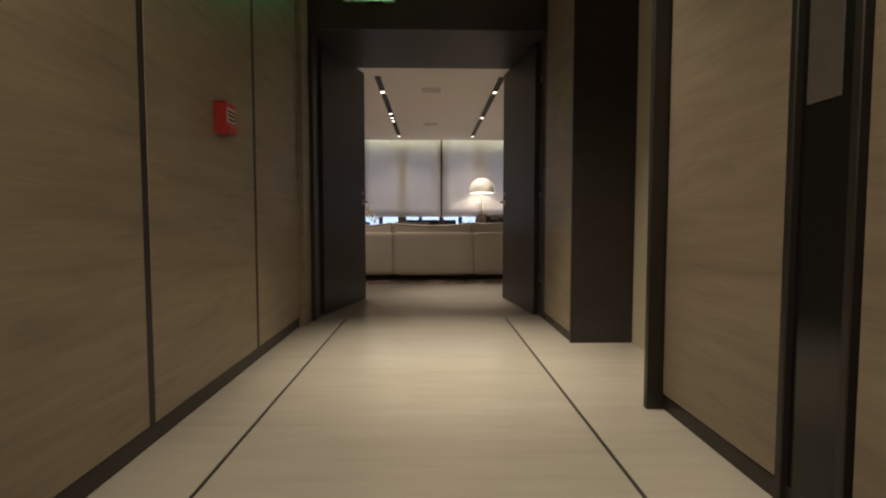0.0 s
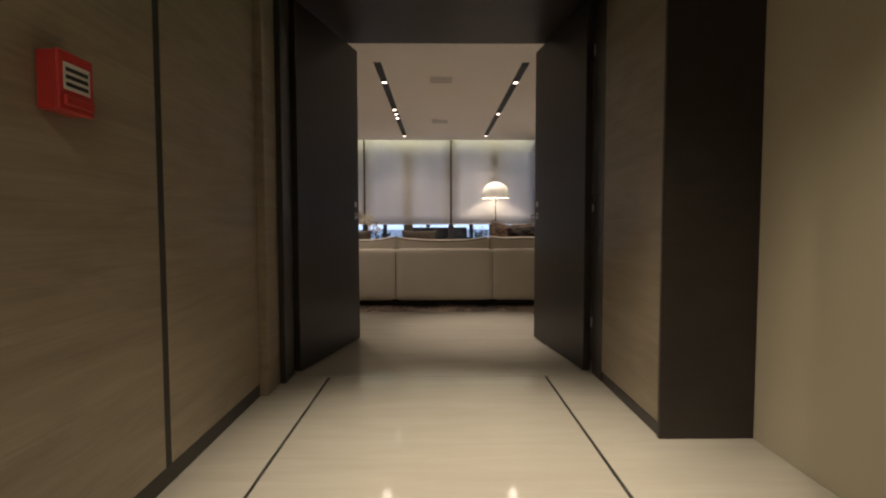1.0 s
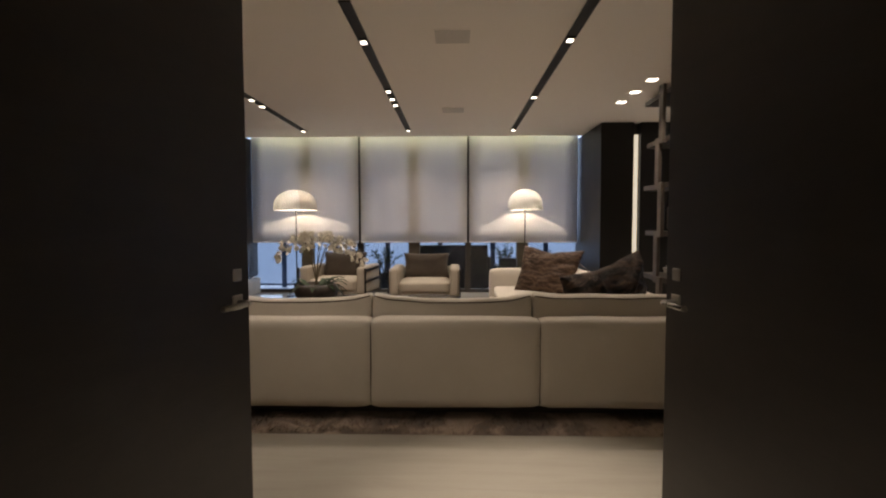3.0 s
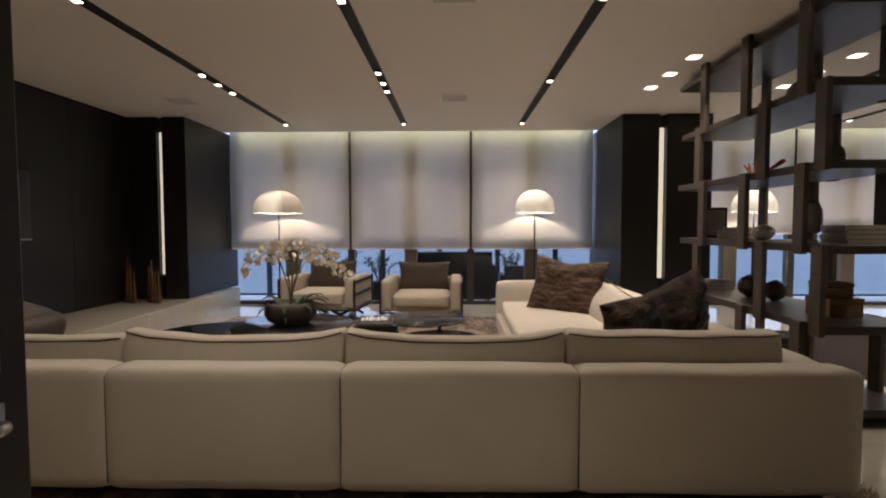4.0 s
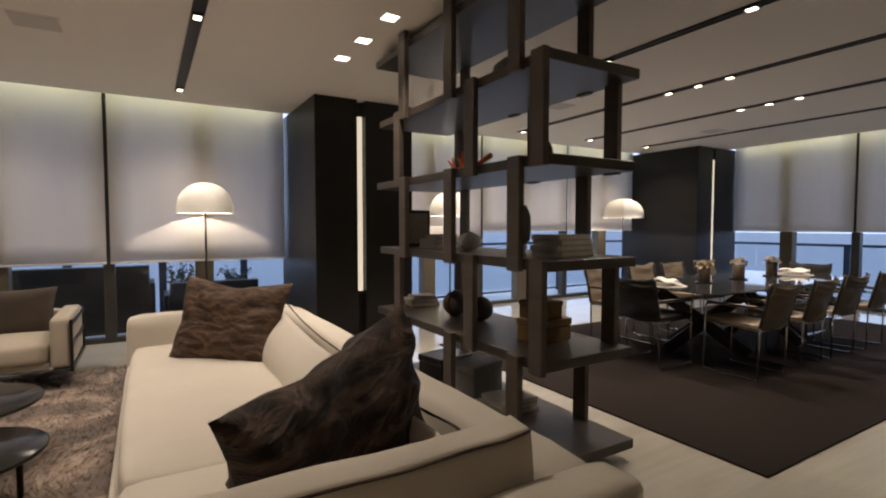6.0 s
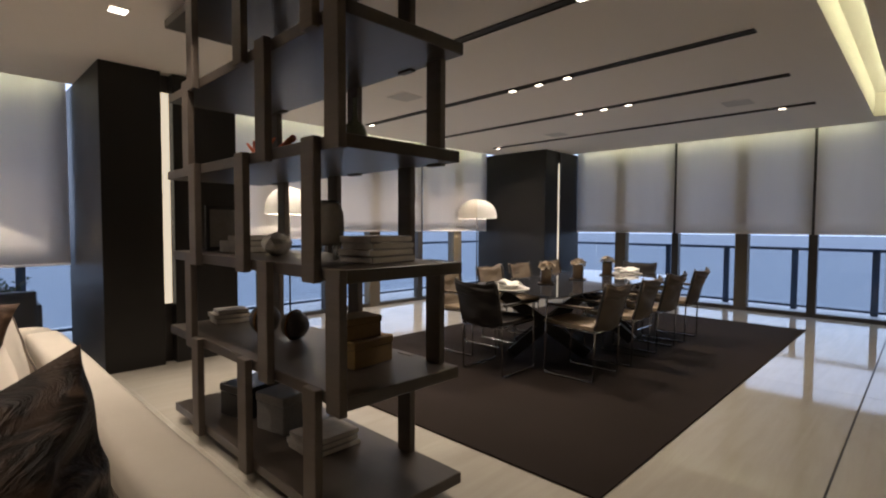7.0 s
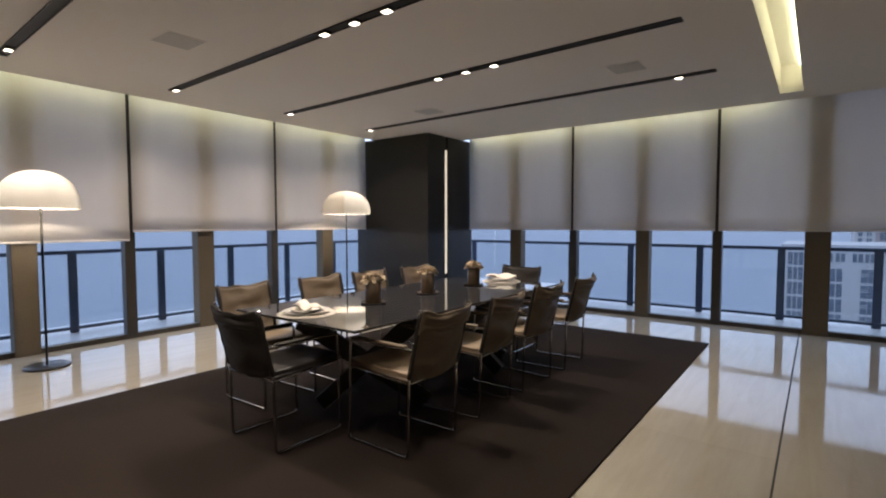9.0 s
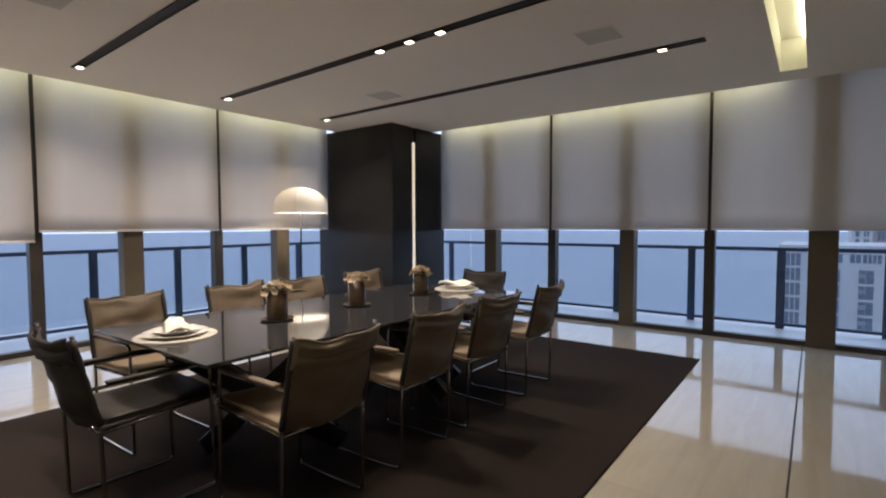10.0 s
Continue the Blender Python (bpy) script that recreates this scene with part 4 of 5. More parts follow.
def armchair(at, turn):
    ob = thing("armchair", "cream upholstered armchair with brown cushion and black frame", "armchair", at, turn, "armchairs")
    w, d = 1.02, 0.86
    h = w / 2
    part("seat_cushion", soft((-h + 0.15, -0.0, 0.22), (h - 0.15, d - 0.16, 0.395), 0.045, 0.02, 10, 0.006), M_CHAIRLINEN, ob)
    for s in (-1, 1):
        part("arm", soft((s * h - (0.14 if s > 0 else 0), 0.01, 0.175), (s * h + (0 if s > 0 else 0.14), d, 0.58), 0.03, 0.008, 10, 0.003), M_CHAIRLINEN, ob)
    part("back_panel", soft((-h + 0.14, d - 0.14, 0.175), (h - 0.14, d, 0.56), 0.03, 0.006, 8), M_CHAIRLINEN, ob)
    part("seat_deck", soft((-h + 0.14, 0.02, 0.175), (h - 0.14, d - 0.14, 0.24), 0.02, 0.0, 6), M_CHAIRLINEN, ob)
    bm = pillow(0.72, 0.44, 0.2, 16, 3.0, 0.012)
    bm.transform(pose(0, d - 0.24, 0.56, -14, 0, 0))
    part("back_cushion", bm, M_BROWN, ob, "dark brown velvet back cushion")
    part("base_rail", boxed((-h - 0.012, -0.008, 0.155), (h + 0.012, 0.03, 0.175), 0.003), M_BLACKSTEEL, ob)
    part("base_rail", boxed((-h - 0.012, d - 0.03, 0.155), (h + 0.012, d + 0.012, 0.175), 0.003), M_BLACKSTEEL, ob)
    for s in (-1, 1):
        x = s * (h + 0.006)
        side = bmesh.new()
        for p, q in (((x, 0, 0.16), (x, 0, 0.565)), ((x, d, 0.16), (x, d, 0.565)), ((x, 0, 0.165), (x, d, 0.165)), ((x, 0, 0.535), (x, d, 0.535)), ((x, 0, 0.37), (x, d, 0.37))):
            beam(side, p, q, 0.016, 0.035)
        part("side_frame", side, M_BLACKSTEEL, ob)
        for y in (0.12, d - 0.14):
            leg = bmesh.new()
            beam(leg, (s * 0.42, y, 0.16), (s * 0.14, y, 0.008), 0.022, 0.03)
            part("leg", leg, M_BLACKSTEEL, ob)
            leg = bmesh.new()
            beam(leg, (s * 0.14, y, 0.16), (s * 0.42, y, 0.008), 0.022, 0.03)
            part("leg", leg, M_BLACKSTEEL, ob)
    return ob


armchair((-0.395, 6.50, 0.014), 0)
armchair((-1.785, 6.72, 0.014), -6)


def floor_lamp(at, bright_from, watts):
    """A dome lamp on a slim pole; the shade is two half shells."""
    ob = thing("floor_lamp", "floor lamp with glowing dome shade on slim pole", "floor lamp", at, 0, "floor lamps")
    part("foot", lathe(bmesh.new(), [(0, 0), (0.18, 0), (0.18, 0.012), (0.17, 0.02), (0.02, 0.024), (0, 0.024)], 28), M_BLACKSTEEL, ob)
    part("pole", tube(bmesh.new(), [(0, 0, 0.02), (0, 0, 1.56)], 0.011, 10), M_BLACKSTEEL, ob)
    def dome(r):
        prof = [(r * math.cos(a) * (1 - 0.10 * (1 - a / 1.57)), 1.475 + 0.345 * math.sin(a) ** 0.85) for a in (1.57 * i / 12 for i in range(13))]
        return prof + [(max(p - 0.006, 0.0), z - 0.006) for p, z in prof[::-1]]
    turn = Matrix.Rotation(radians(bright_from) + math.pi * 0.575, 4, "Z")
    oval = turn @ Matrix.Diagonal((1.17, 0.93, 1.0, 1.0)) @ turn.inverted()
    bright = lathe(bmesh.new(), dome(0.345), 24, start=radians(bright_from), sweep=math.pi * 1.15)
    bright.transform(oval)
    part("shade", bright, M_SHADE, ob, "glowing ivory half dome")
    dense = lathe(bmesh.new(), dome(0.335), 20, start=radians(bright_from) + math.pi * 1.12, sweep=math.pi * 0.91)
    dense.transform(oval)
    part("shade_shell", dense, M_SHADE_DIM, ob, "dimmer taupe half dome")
    lamp = bmesh.new()
    bmesh.ops.create_uvsphere(lamp, u_segments=12, v_segments=8, radius=0.035)
    bmesh.ops.translate(lamp, verts=lamp.verts[:], vec=(0, 0, 1.575))
    part("lamp_globe", lamp, M_LAMPFACE, ob, "bright glowing bulb")
    bulb((at[0], at[1], 1.622), watts, 0.02, (1.0, 0.86, 0.68))
    return ob


LAMP_W = 31
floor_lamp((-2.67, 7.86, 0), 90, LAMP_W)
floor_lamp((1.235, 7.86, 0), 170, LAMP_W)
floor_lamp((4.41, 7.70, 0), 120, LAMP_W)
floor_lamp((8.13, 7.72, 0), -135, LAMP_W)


def low_table(at, r, z, label, legs=3, turn=0.0):
    ob = thing("coffee_table", label, "coffee table", (at[0], at[1], 0.02), turn, "coffee tables")
    h = z - 0.02
    part("top", lathe(bmesh.new(), [(0, h), (r - 0.006, h), (r, h - 0.006), (r, h - 0.014), (r - 0.006, h - 0.02), (0, h - 0.02)], 48), M_TABLE, ob)
    for k in range(legs):
        a = 2 * math.pi * k / legs + 0.4
        part("leg", tube(bmesh.new(), [(r * 0.72 * math.cos(a), r * 0.72 * math.sin(a), 0), (r * 0.72 * math.cos(a), r * 0.72 * math.sin(a), h - 0.015)], 0.014, 8), M_BLACKSTEEL, ob)
    ring = [(r * 0.72 * math.cos(b), r * 0.72 * math.sin(b), h - 0.035) for b in (2 * math.pi * i / 28 for i in range(28))]
    part("ring", tube(bmesh.new(), ring, 0.009, 6, True), M_BLACKSTEEL, ob)
    return ob


low_table((-1.43, 4.72), 0.53, 0.40, "large round black glass coffee table holding the orchid")
low_table((-2.07, 4.52), 0.53, 0.35, "low round black glass coffee table by the plinth", 4)
low_table((-0.27, 5.18), 0.40, 0.37, "round black glass coffee table on slim legs", 3, 40)
low_table((-0.10, 4.52), 0.34, 0.32, "small low round black glass coffee table", 3, 10)

cube_table = thing("side_table", "square dark table with a lacquer tray top", "side table", (-0.71, 5.0, 0.02), 4)
part("top", boxed((-0.20, -0.22, 0.27), (0.20, 0.22, 0.345), 0.006), M_TABLE, cube_table)
for x in (-0.18, 0.18):
    for y in (-0.2, 0.2):
        part("leg", boxed((x - 0.012, y - 0.012, 0), (x + 0.012, y + 0.012, 0.27), 0.002), M_BLACKSTEEL, cube_table)
book = thing("book", "dark coffee table book with white cover lettering", "book", (-0.73, 5.0, 0.365), 6)
part("cover", boxed((-0.16, -0.15, 0.0), (0.16, 0.15, 0.028), 0.002), M_LABELK, book)
part("page_block", boxed((-0.155, -0.152, 0.004), (0.162, 0.145, 0.024)), M_PAPER, book)
for k in range(7):
    part("lettering", boxed((-0.13 + k * 0.036, -0.10 + 0.03 * (k % 2), 0.0282), (-0.105 + k * 0.036 + 0.004 * (k % 3), 0.05 + 0.03 * (k % 3), 0.0295)), M_WHITE, book)


def orchid(at):
    ob = thing("orchid", "white orchids arching from a dark bowl", "potted orchid", at)
    part("bowl", lathe(bmesh.new(), [(0, 0), (0.14, 0), (0.205, 0.04), (0.235, 0.11), (0.22, 0.175), (0.195, 0.20), (0.183, 0.195), (0.195, 0.165), (0, 0.155)], 28), M_BOWL, ob)
    rng = random.Random(11)
    moss = bmesh.new()
    for k in range(24):
        a, l = rng.uniform(0, 6.28), rng.uniform(0.12, 0.26)
        w = rng.uniform(0.025, 0.045)
        d = Vector((math.cos(a), math.sin(a), 0))
        s = Vector((-d.y, d.x, 0))
        droop = rng.uniform(-0.20, 0.08)
        rows = []
        for i in range(6):
            f = i / 5
            c = d * (0.09 + l * f) + Vector((0, 0, 0.16 + 0.09 * math.sin(f * 2.4) + droop * f))
            ww = w * math.sin(0.35 + f * 2.75)
            rows.append((moss.verts.new(c - s * ww), moss.verts.new(c + Vector((0, 0, -0.008))), moss.verts.new(c + s * ww)))
        for p, q in zip(rows, rows[1:]):
            moss.faces.new((p[0], p[1], q[1], q[0])).smooth = True
            moss.faces.new((p[1], p[2], q[2], q[1])).smooth = True
    part("leaves", moss, M_LEAF, ob)
    blooms = bmesh.new()
    tips = ((-0.44, 0.05, 0.36), (-0.36, -0.14, 0.50), (-0.22, 0.12, 0.56), (-0.10, -0.10, 0.60), (0.10, 0.10, 0.60),
            (0.26, -0.14, 0.56), (0.40, 0.08, 0.50), (0.46, -0.05, 0.40), (0.50, 0.12, 0.30))
    for k, (tx, ty, tz) in enumerate(tips):
        line = []
        for i in range(17):
            f = i / 16
            rise = 0.62 * math.sin(min(f * 1.9, 1.57)) - 0.10 * max(f - 0.6, 0)
            line.append(Vector((tx * f ** 1.5, ty * f ** 1.5, 0.15 + (rise * (1 - f * f) + (tz - 0.02) * f * f))))
        part("stem", tube(bmesh.new(), line, [0.005 - 0.003 * i / 16 for i in range(17)], 5), M_BARK, ob)
        for i in list(range(7, 17)) + list(range(9, 17)) + [12, 14, 15, 16]:
            p = line[i] + Vector((rng.uniform(-1, 1), rng.uniform(-1, 1), rng.uniform(-1.4, 0.3))) * 0.045
            yaw0, tilt = rng.uniform(0, 6.28), rng.uniform(0.9, 1.7)
            m = Matrix.Translation(p) @ Matrix.Rotation(yaw0, 4, "Z") @ Matrix.Rotation(tilt, 4, "X")
            size = rng.uniform(0.022, 0.037)
            for j in range(5):
                a = 2 * math.pi * j / 5
                tipv = Vector((math.cos(a), math.sin(a), 0.25)) * size
                side = Vector((-math.sin(a), math.cos(a), 0)) * size * 0.48
                mid = tipv * 0.6 + Vector((0, 0, 0.004))
                vs = [blooms.verts.new(m @ q) for q in (Vector((0, 0, 0)), mid - side, tipv, mid + side)]
                blooms.faces.new((vs[0], vs[1], vs[2]))
                blooms.faces.new((vs[0], vs[2], vs[3]))
    part("blossoms", blooms, M_PETAL, ob, "clusters of ivory white blossoms")


orchid((-1.45, 4.72, 0.401))

rng = random.Random(8)
for k in range(9):
    dx, dy, hh = -0.06 + 0.055 * k, rng.uniform(-0.12, 0.12), rng.uniform(0.34, 0.60)
    prof = [(0, 0), (0.018, 0), (0.027, hh * 0.14), (0.017, hh * 0.5), (0.007, hh * 0.8), (0.006, hh), (0.0035, hh), (0.0035, hh * 0.8), (0, hh * 0.75)]
    single("slender_vase", lathe(bmesh.new(), prof, 12), M_AMBER, "slender tapering amber glass vase on stone plinth", "vase", "slender vases", at=(-4.16 + dx, 6.68 + dy, 0.286))

tv = thing("wall_screen", "thin black screen mounted on the dark wall", "screen", (-4.388, 4.72, 1.14))
part("panel", boxed((0.0, -0.62, 0.0), (0.035, 0.62, 0.72), 0.004), M_TABLE, tv)
part("bezel", boxed((0.0352, -0.62, 0.0), (0.038, 0.62, 0.012), 0.001), M_STEEL, tv)

# ---------- open shelf between the rooms ----------
shelf = thing("open_shelf", "open dark timber shelving with staggered posts, no back", "shelf", (0, 0, 0))
SX0, SX1, SHY0, SHY1 = 2.335, 2.995, 3.42, 5.46      # edges of the planks
FRONT_X, REAR_X = 2.295, 2.95                         # the two rows of posts
levels = [0.125, 0.645, 1.155, 1.685, 2.185, 2.69]
for k, z in enumerate(levels):
    y0 = SHY0 + (0.0 if k in (0, 2, 4) else 0.02)
    part("plank", boxed((SX0, y0, z - 0.055), (SX1, SHY1 + (0.05 if k % 2 else -0.02), z), 0.003), M_WENGE, shelf)
ODD = ((3.465, 3.578), (4.06, 4.255), (5.04, 5.21))   # posts of the second and fourth bays, front and rear
EVEN = ((3.645, 3.795), (4.30, 4.47), (4.95, 5.12))
for k in range(5):
    z0, z1 = levels[k] - 0.065, levels[k + 1] + 0.003
    for pair in (ODD if k in (1, 3) else EVEN):
        for x, y in zip((FRONT_X, REAR_X), pair):
            part("post", boxed((x, y - 0.05, max(z0, 0.0)), (x + 0.038, y + 0.05, z1), 0.003), M_SHELFPOST, shelf)
for pair in EVEN:
    for x, y in zip((FRONT_X, REAR_X), pair):
        part("cap_post", boxed((x, y - 0.05, levels[5] + 0.0035), (x + 0.038, y + 0.05, CEIL - 0.001), 0.002), M_WENGE, shelf)
for y in (3.62, 5.3):
    part("foot", boxed((SX0 + 0.05, y - 0.04, 0.0), (SX1 - 0.05, y + 0.04, 0.069), 0.003), M_WENGE, shelf)


def book_stack(at, sizes, turn, label):
    ob = thing("book_stack", label, "books", at, turn, "stacked books")
    z = 0.0
    for k, (w, d, h) in enumerate(sizes):
        j = 0.006 * (-1) ** k
        b = part("book", boxed((-w / 2 + j, -d / 2, z), (w / 2 + j, d / 2, z + h - 0.001), 0.002), M_COVER, ob)
        part("page_block", boxed((-w / 2 + j + 0.004, -d / 2 - 0.001, z + 0.004), (w / 2 + j + 0.001, d / 2 + 0.001, z + h - 0.005)), M_PAPER, b)
        z += h
    return ob


book_stack((2.70, 3.70, 1.156), [(0.28, 0.215, 0.032), (0.28, 0.215, 0.031), (0.27, 0.21, 0.031), (0.275, 0.205, 0.030)], 6, "stack of four large grey books on the shelf")
book_stack((2.68, 5.36, 0.646), [(0.24, 0.2, 0.035), (0.24, 0.19, 0.03), (0.2, 0.16, 0.025)], -8, "stack of three pale books on the shelf")
book_stack((2.62, 4.92, 1.156), [(0.28, 0.2, 0.04), (0.26, 0.19, 0.035), (0.2, 0.15, 0.03)], 10, "stack of dark books beside a framed picture")
book_stack((2.68, 4.15, 0.126), [(0.3, 0.24, 0.03), (0.3, 0.23, 0.03), (0.29, 0.23, 0.03)], 0, "stack of magazines on the lowest shelf")
pic = thing("picture_frame", "small dark framed picture leaning on the shelf", "picture frame", (2.60, 5.27, 1.156), 8)
part("frame", boxed((-0.12, -0.012, 0.0), (0.12, 0.012, 0.30), 0.004), M_BLACKSTEEL, pic)
part("sheet", boxed((-0.095, -0.014, 0.025), (0.095, -0.0125, 0.275)), M_COVER, pic, "plain grey print")

disc = thing("lantern", "taupe glass lantern on a small metal stand", "lantern", (2.62, 3.98, 1.156), 20)
part("body", lathe(bmesh.new(), [(0, 0.07), (0.053, 0.07), (0.066, 0.085), (0.071, 0.16), (0.067, 0.235), (0.053, 0.27), (0.043, 0.285), (0, 0.285)], 24), M_LANTERN, disc, "frosted taupe glass body")
part("cap", lathe(bmesh.new(), [(0, 0.286), (0.046, 0.286), (0.046, 0.295), (0, 0.297)], 20), M_BLACKSTEEL, disc)
for k in range(3):
    a = 2 * math.pi * k / 3
    part("leg", tube(bmesh.new(), [(0.062 * math.cos(a), 0.062 * math.sin(a), 0), (0.042 * math.cos(a), 0.042 * math.sin(a), 0.075)], 0.008, 6), M_STEEL, disc)
bm = bmesh.new()
bmesh.ops.create_icosphere(bm, subdivisions=2, radius=0.085)
for v in bm.verts:
    v.co = Vector((v.co.x, v.co.y, v.co.z * 0.8 + 0.065)) * (1 + 0.15 * noise.noise(v.co * 30))
single("crystal_bowl", bm, M_CRYSTAL, "faceted clear crystal bowl on the shelf", "bowl", at=(2.60, 4.50, 1.156))
single("bottle_vase", lathe(bmesh.new(), [(0, 0), (0.045, 0), (0.057, 0.03), (0.058, 0.085), (0.046, 0.122), (0.016, 0.148), (0.011, 0.20), (0.011, 0.245), (0.017, 0.252), (0.008, 0.252), (0.008, 0.16), (0, 0.13)], 24), M_BOTTLE, "green glazed bottle vase with a long neck", "vase", at=(2.66, 3.82, 1.686))
rng = random.Random(5)
bm = bmesh.new()
for k in range(9):
    p = Vector((rng.uniform(-0.03, 0.03), rng.uniform(-0.06, 0.06), 0.0))
    q = p + Vector((rng.uniform(-0.05, 0.05), rng.uniform(-0.1, 0.1), rng.uniform(0.06, 0.13)))
    tube(bm, [p, (p + q) / 2 + Vector((0.01, 0.02, 0.01)), q], [0.013, 0.010, 0.006], 6)
tube(bm, [(0, -0.02, 0.02), (0.02, -0.2, 0.03), (0.03, -0.34, 0.075)], [0.012, 0.012, 0.018], 6)
single("coral_ornament", bm, M_CORAL, "branching orange red ornament on the shelf", "ornament", at=(2.46, 4.44, 1.687))
single("stone_dome", lathe(bmesh.new(), [(0, 0), (0.11, 0), (0.12, 0.03), (0.1, 0.1), (0.05, 0.14), (0, 0.15)], 20), M_STONE, "dark domed stone object on the upper shelf", "ornament", at=(2.56, 4.0, 2.186))
for x, y, r in ((2.66, 4.78, 0.095), (2.72, 4.52, 0.085)):
    ob = thing("orb", "dark ringed metal orb on the shelf", "ornament", (x, y, 0.646), 25, "shelf orbs")
    bm = bmesh.new()
    bmesh.ops.create_uvsphere(bm, u_segments=18, v_segments=12, radius=r)
    bmesh.ops.translate(bm, verts=bm.verts[:], vec=(0, 0, r))
    for f in bm.faces:
        f.smooth = True
    part("ball", bm, M_BOWL, ob)
    ring = [(r * 1.06 * math.cos(a), 0, r + r * 1.0 * math.sin(a)) for a in (2 * math.pi * i / 24 for i in range(24))]
    part("ring", tube(bmesh.new(), ring, 0.008, 6, True), M_AMBER, ob, "brass ring")
for a, b, at, turn in (((-0.13, -0.10, 0), (0.13, 0.10, 0.13), (2.70, 3.84, 0.646), 8), ((-0.10, -0.08, 0), (0.10, 0.08, 0.105), (2.68, 3.85, 0.777), -4)):
    ob = thing("storage_box", "ochre yellow lidded box stacked on the shelf", "box", at, turn, "ochre boxes")
    part("body", boxed(a, (b[0], b[1], b[2] * 0.7), 0.004), M_YELLOW, ob)
    part("lid", boxed((a[0] - 0.004, a[1] - 0.004, b[2] * 0.7 + 0.001), (b[0] + 0.004, b[1] + 0.004, b[2]), 0.004), M_YELLOW, ob)
for at, mtl, s, lab in (((2.66, 4.92, 0.126), M_BLACKSTEEL, (0.17, 0.13, 0.2), "dark storage box on the lowest shelf"), ((2.70, 4.55, 0.126), M_STONE, (0.15, 0.12, 0.22), "grey stone casket on the lowest shelf")):
    ob = thing("storage_box", lab, "box", at, 12, "low boxes")
    part("body", boxed((-s[0], -s[1], 0), (s[0], s[1], s[2] * 0.75), 0.006), mtl, ob)
    part("lid", boxed((-s[0] - 0.004, -s[1] - 0.004, s[2] * 0.75 + 0.001), (s[0] + 0.004, s[1] + 0.004, s[2]), 0.006), mtl, ob)

# ---------- dining area ----------
single("dining_carpet", boxed((3.43, 2.92, 0.0), (9.06, 6.34, 0.012), 0.004), M_CARPET, "flat dark brown woven carpet under dining table", "carpet")

table = thing("dining_table", "long smoked glass dining table on crossed black beams", "dining table", (6.18, 4.595, 0.012))
part("tabletop", boxed((-1.34, -0.59, 0.713), (1.34, 0.59, 0.728), 0.004, 2), M_SMOKE, table)
for d in (1, -1):
    for p, q in (((-0.43, -0.35), (-1.13, 0.16)), ((-0.94, 0.19), (-0.66, -0.43)), ((-0.50, 0.42), (-0.44, -0.36))):
        bm = bmesh.new()
        beam(bm, (d * p[0], d * p[1], 0.045), (d * q[0], d * q[1], 0.665), 0.07, 0.105)
        part("leg_beam", bm, M_BLACKSTEEL, table)
for cx in (-0.66, 0.66):
    for x, y in ((-0.32, 0.3), (0.32, 0.3), (-0.32, -0.3), (0.32, -0.3)):
        part("pad", lathe(bmesh.new(), [(0, 0.705), (0.035, 0.705), (0.035, 0.7125), (0, 0.7125)], 12, (cx + x, y, 0)), M_STEEL, table)


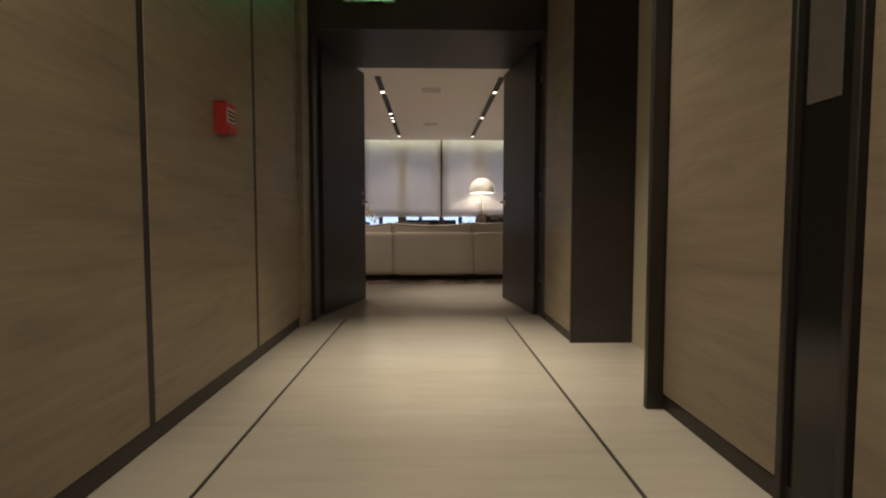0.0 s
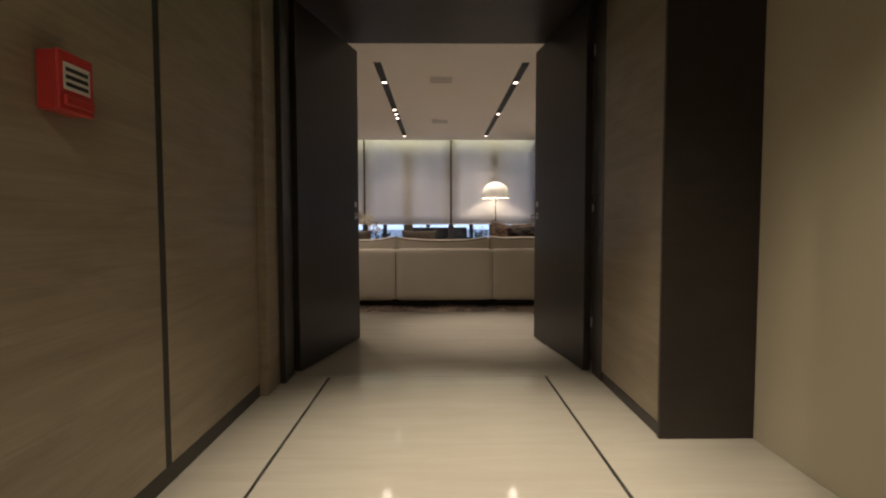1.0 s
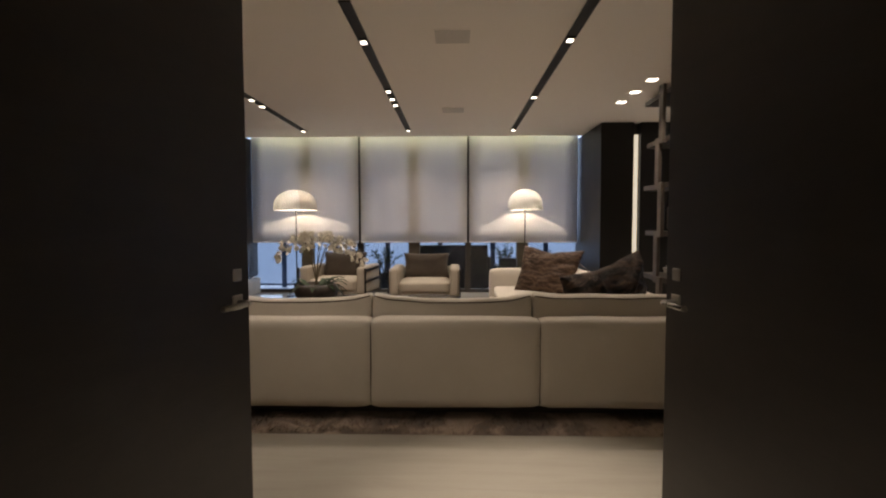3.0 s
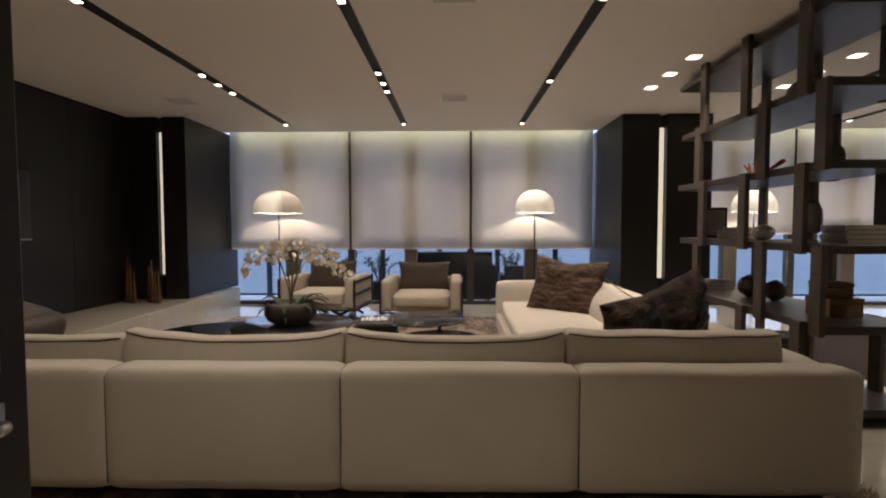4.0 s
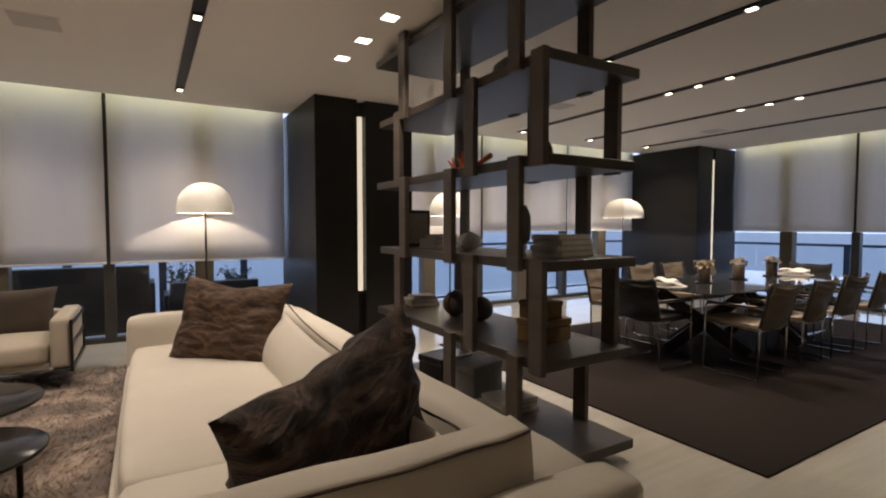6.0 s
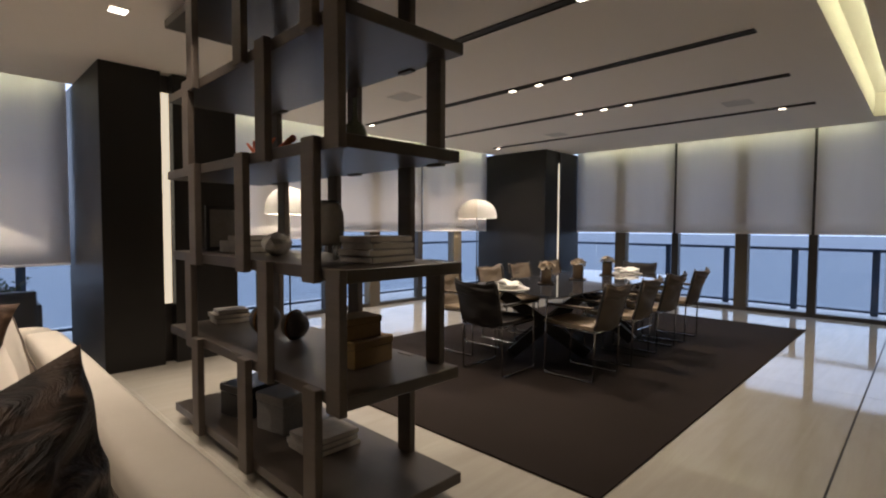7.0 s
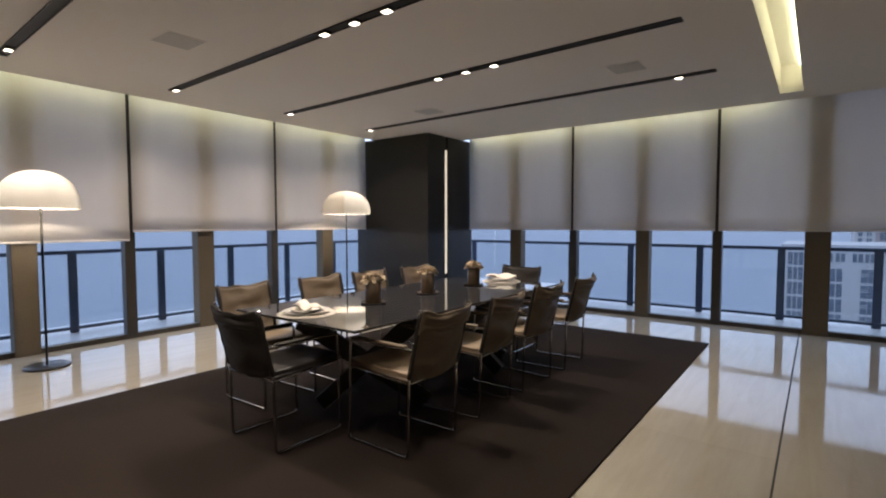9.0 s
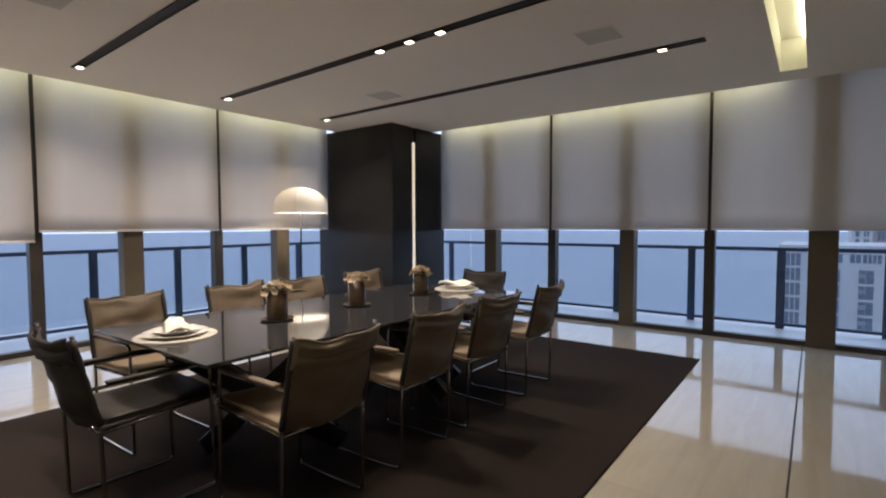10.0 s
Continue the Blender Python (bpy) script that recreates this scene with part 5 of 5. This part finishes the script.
def dining_chair(leather, pad, label, at, turn, seed):
    """A sled-base sling chair facing +y, its leather slack and creased."""
    ob = thing("dining_chair", label, "dining chair", at, turn, "dining chairs")
    w = 0.224
    for s in (-1, 1):
        x = s * w
        loop = rounded([(x, -0.332, 0.85), (x, -0.245, 0.46), (x, -0.235, 0.012), (x, 0.24, 0.012), (x * 1.0, 0.22, 0.62), (x, -0.276, 0.62)], 0.03, 4)
        part("side_frame", tube(bmesh.new(), loop, 0.0085, 8), M_CHROME, ob, "slim chromed tube frame")
        part("armrest", boxed((x - 0.018, -0.22, 0.628), (x + 0.018, 0.21, 0.642), 0.005, 2), leather, ob, "leather covered armrest")
        part("seat_rail", tube(bmesh.new(), [(x, -0.25, 0.43), (x, 0.228, 0.455)], 0.008, 6), M_CHROME, ob)
        # leather sleeve sewn round the upright
        line = [(x, -0.332 + 0.087 * f, 0.835 - 0.375 * f) for f in (i / 10 for i in range(11))]
        part("sleeve", tube(bmesh.new(), line, [0.0135 + 0.0035 * noise.noise(Vector((k * 0.9, s, seed))) for k in range(11)], 8), M_ESPRESSO, ob, "dark leather sleeve round the upright")
    for y, z in ((-0.25, 0.43), (0.225, 0.44)):
        part("cross_bar", tube(bmesh.new(), [(-w, y, z), (w, y, z)], 0.008, 6), M_CHROME, ob)

    def seat(u, v):
        x = (u - 0.5) * 2 * (w + 0.006)
        sag = 0.034 * (1 - (2 * u - 1) ** 2) * math.sin(math.pi * min(max(v, 0.05), 0.95))
        return (x, -0.245 + 0.50 * v, 0.447 + 0.018 * v - sag)

    def cushion(u, v):
        x, y, z = seat(0.05 + 0.9 * u, 0.06 + 0.95 * v)
        edge = min(u, 1 - u, v, 1 - v)
        return (x, y, z + 0.016 + 0.012 * min(edge * 6, 1.0) + 0.006 * noise.noise(Vector((x * 11, y * 11, seed))))

    def panel(low, high, slack, hang, out):
        def face(u, v):
            c = 1 - (2 * u - 1) ** 2
            wave = 0.010 * noise.noise(Vector((u * 5.0, seed, 0.0))) + 0.006 * math.sin(11 * u + seed)
            ragged = 0.012 * noise.noise(Vector((u * 6.0, seed, 7.0)))
            z = low + (high - low) * v + (wave - 0.022 * c) * v + (ragged - hang * c) * (1 - v)
            f = (0.835 - z) / 0.375
            crease = 0.018 * noise.noise(Vector((u * 3.0 + seed, v * 6.0, 2.0))) + 0.007 * math.sin(13 * v + 5 * u + seed)
            return ((u - 0.5) * 2 * (w + 0.010), -0.332 + 0.087 * f - out - slack * c * (0.6 + 0.4 * math.sin(2.8 * v)) + crease * (0.3 + 0.7 * c), z)
        return sheet(face, 20, 16, 0.007)

    part("seat", sheet(seat, 10, 8, 0.008), leather, ob)
    part("seat_pad", sheet(cushion, 12, 10, 0.022), pad, ob, "padded leather seat cushion")
    part("backrest", panel(0.458, 0.83, 0.05, 0.025, 0.0), leather, ob)
    part("top_flap", panel(0.725, 0.842, 0.054, 0.012, 0.020), leather, ob, "folded leather flap over the top edge")
    return ob


CH = 0.012
TAN_LABEL, DARK_LABEL = "tan leather sling dining chair with chromed sled frame", "dark brown leather sling dining chair at table end"
kinds = [dining_chair(M_TAN, M_TANPAD, TAN_LABEL, (5.25, 4.02, CH), 0, 1.3), dining_chair(M_TAN, M_TANPAD, TAN_LABEL, (5.95, 4.02, CH), 3, 4.1),
         dining_chair(M_TAN, M_TANPAD, TAN_LABEL, (6.62, 4.02, CH), -2, 7.7)]
for k, (x, y, turn) in enumerate(((7.34, 4.01, 2), (5.19, 5.31, 182), (5.93, 5.31, 178), (6.57, 5.31, 181), (7.27, 5.30, 179))):
    copy_thing(kinds[(k + 1) % 3], pose(x, y, CH, 0, 0, turn))
end = dining_chair(M_ESPRESSO, M_ESPRESSO, DARK_LABEL, (4.85, 4.64, CH), -90, 2.2)
copy_thing(end, pose(7.62, 4.65, CH, 0, 0, 90))


def place_setting(at, turn):
    ob = thing("place_setting", "white plates with a folded napkin on table", "plates", at, turn, "place settings")
    part("mat", lathe(bmesh.new(), [(0, 0), (0.19, 0), (0.192, 0.004), (0, 0.005)], 32), M_NAPKIN, ob)
    part("plate", lathe(bmesh.new(), [(0, 0.006), (0.09, 0.006), (0.15, 0.02), (0.152, 0.024), (0.09, 0.012), (0, 0.011)], 32), M_WHITE, ob)
    part("small_plate", lathe(bmesh.new(), [(0, 0.014), (0.07, 0.014), (0.11, 0.034), (0.112, 0.038), (0.07, 0.02), (0, 0.019)], 32), M_WHITE, ob)
    def cloth(u, v):
        return (-0.15 + 0.3 * u, -0.05 + 0.1 * v, 0.045 + 0.022 * math.sin(u * 7) * math.sin(v * 5 + 1) + 0.02 * math.sin(v * 3.1))
    part("napkin", sheet(cloth, 16, 8, 0.006), M_NAPKIN, ob, "folded white napkin")


place_setting((5.03, 4.66, 0.7405), 70)
place_setting((7.36, 4.56, 0.7405), -70)


def flower_vase(at, seed):
    ob = thing("flower_vase", "dark cylinder vase of pale dried flowers", "flower vase", at, 0, "table vases")
    rng = random.Random(seed)
    part("glass", lathe(bmesh.new(), [(0, 0), (0.058, 0), (0.06, 0.004), (0.06, 0.165), (0.056, 0.165), (0.056, 0.02), (0, 0.02)], 24), M_VASE, ob, "brown smoked glass cylinder")
    part("saucer", lathe(bmesh.new(), [(0.061, 0.0), (0.085, 0.003), (0.095, 0.012), (0.09, 0.006), (0.061, 0.004)], 24), M_BOWL, ob)
    bm = bmesh.new()
    for k in range(46):
        a, e = rng.uniform(0, 6.28), rng.uniform(0.1, 1.45)
        c = Vector((math.cos(a) * math.cos(e) * 0.078, math.sin(a) * math.cos(e) * 0.078, 0.155 + 0.06 * math.sin(e)))
        m = Matrix.Translation(c) @ Matrix.Rotation(rng.uniform(0, 6.28), 4, "Z") @ Matrix.Rotation(rng.uniform(0, 1.3), 4, "X")
        for j in range(5):
            b = 2 * math.pi * j / 5
            t = Vector((math.cos(b), math.sin(b), 0.5)) * rng.uniform(0.018, 0.03)
            s = Vector((-math.sin(b), math.cos(b), 0)) * 0.011
            vs = [bm.verts.new(m @ q) for q in (Vector((0, 0, 0)), t * 0.6 - s, t, t * 0.6 + s)]
            bm.faces.new(vs)
    part("flower_head", bm, M_DRIED, ob, "cluster of pale dried blossoms")
    stems = bmesh.new()
    for k in range(7):
        a = rng.uniform(0, 6.28)
        tube(stems, [(0.03 * math.cos(a + 2), 0.03 * math.sin(a + 2), 0.03), (0.04 * math.cos(a), 0.04 * math.sin(a), 0.17)], 0.003, 4)
    part("stems", stems, M_BARK, ob)


for k, x in enumerate((5.59, 6.23, 6.93)):
    flower_vase((x, 4.61, 0.7405), k + 20)


# ---------- balcony things ----------
def planter(at, spread, height, seed):
    ob = thing("balcony_plant", "dark leafy shrub in a balcony planter", "plant", at, 0, "balcony plants")
    rng = random.Random(seed)
    part("pot", lathe(bmesh.new(), [(0, 0), (0.14, 0), (0.18, 0.36), (0.165, 0.36), (0.14, 0.3), (0, 0.3)], 20), M_OUTDOOR, ob)
    leaves = bmesh.new()
    for k in range(9):
        a = rng.uniform(0, 6.28)
        tip = Vector((math.cos(a) * spread * rng.uniform(0.4, 1), math.sin(a) * 0.18, height * rng.uniform(0.75, 1)))
        line = [Vector((0, 0, 0.3)).lerp(tip, f) + Vector((0, 0, 0.12 * math.sin(f * 3.1))) for f in (0, 0.25, 0.5, 0.75, 1)]
        part("branch", tube(bmesh.new(), line, [0.012, 0.01, 0.008, 0.006, 0.003], 5), M_BARK, ob)
        for j in range(26):
            f = rng.uniform(0.3, 1.0)
            c = line[0].lerp(tip, f) + Vector((0, 0, 0.12 * math.sin(f * 3.1))) + Vector((rng.uniform(-1, 1), rng.uniform(-1, 1), rng.uniform(-1, 1))) * 0.05
            m = Matrix.Translation(c) @ Euler((rng.uniform(0, 6), rng.uniform(0, 6), rng.uniform(0, 6))).to_matrix().to_4x4()
            s = rng.uniform(0.03, 0.06)
            vs = [leaves.verts.new(m @ Vector(q)) for q in ((0, 0, 0), (s * 0.5, s * 0.28, 0.004), (s * 1.2, 0, 0), (s * 0.5, -s * 0.28, 0.004))]
            leaves.faces.new(vs)
    part("crown", leaves, M_LEAF, ob)


planter((-2.05, 9.25, -0.1), 0.42, 0.92, 1)
planter((-1.35, 9.3, -0.1), 0.40, 0.90, 2)
planter((1.05, 9.4, -0.1), 0.28, 0.95, 3)
planter((1.75, 9.4, -0.1), 0.25, 0.8, 4)


def outdoor_sofa(at, w, h):
    ob = thing("outdoor_sofa", "dark woven outdoor sofa on the balcony", "outdoor sofa", at, 0, "balcony seats")
    part("backrest", boxed((-w / 2, 0.0, 0.1), (w / 2, 0.12, h), 0.02, 2), M_OUTDOOR, ob)
    part("seat", boxed((-w / 2, 0.12, 0.1), (w / 2, 0.75, 0.42), 0.02, 2), M_OUTDOOR, ob)
    for s in (-1, 1):
        part("arm", boxed((s * w / 2 - 0.06, 0.13, 0.1), (s * w / 2 + 0.06, 0.75, h * 0.75), 0.02, 2), M_OUTDOOR, ob)
        for y in (0.06, 0.68):
            part("foot", boxed((s * (w / 2 - 0.06) - 0.025, y - 0.025, 0), (s * (w / 2 - 0.06) + 0.025, y + 0.025, 0.1), 0.004), M_OUTDOOR, ob)


outdoor_sofa((0.0, 8.85, -0.1), 1.35, 0.93)
outdoor_sofa((1.45, 8.95, -0.1), 1.1, 0.68)
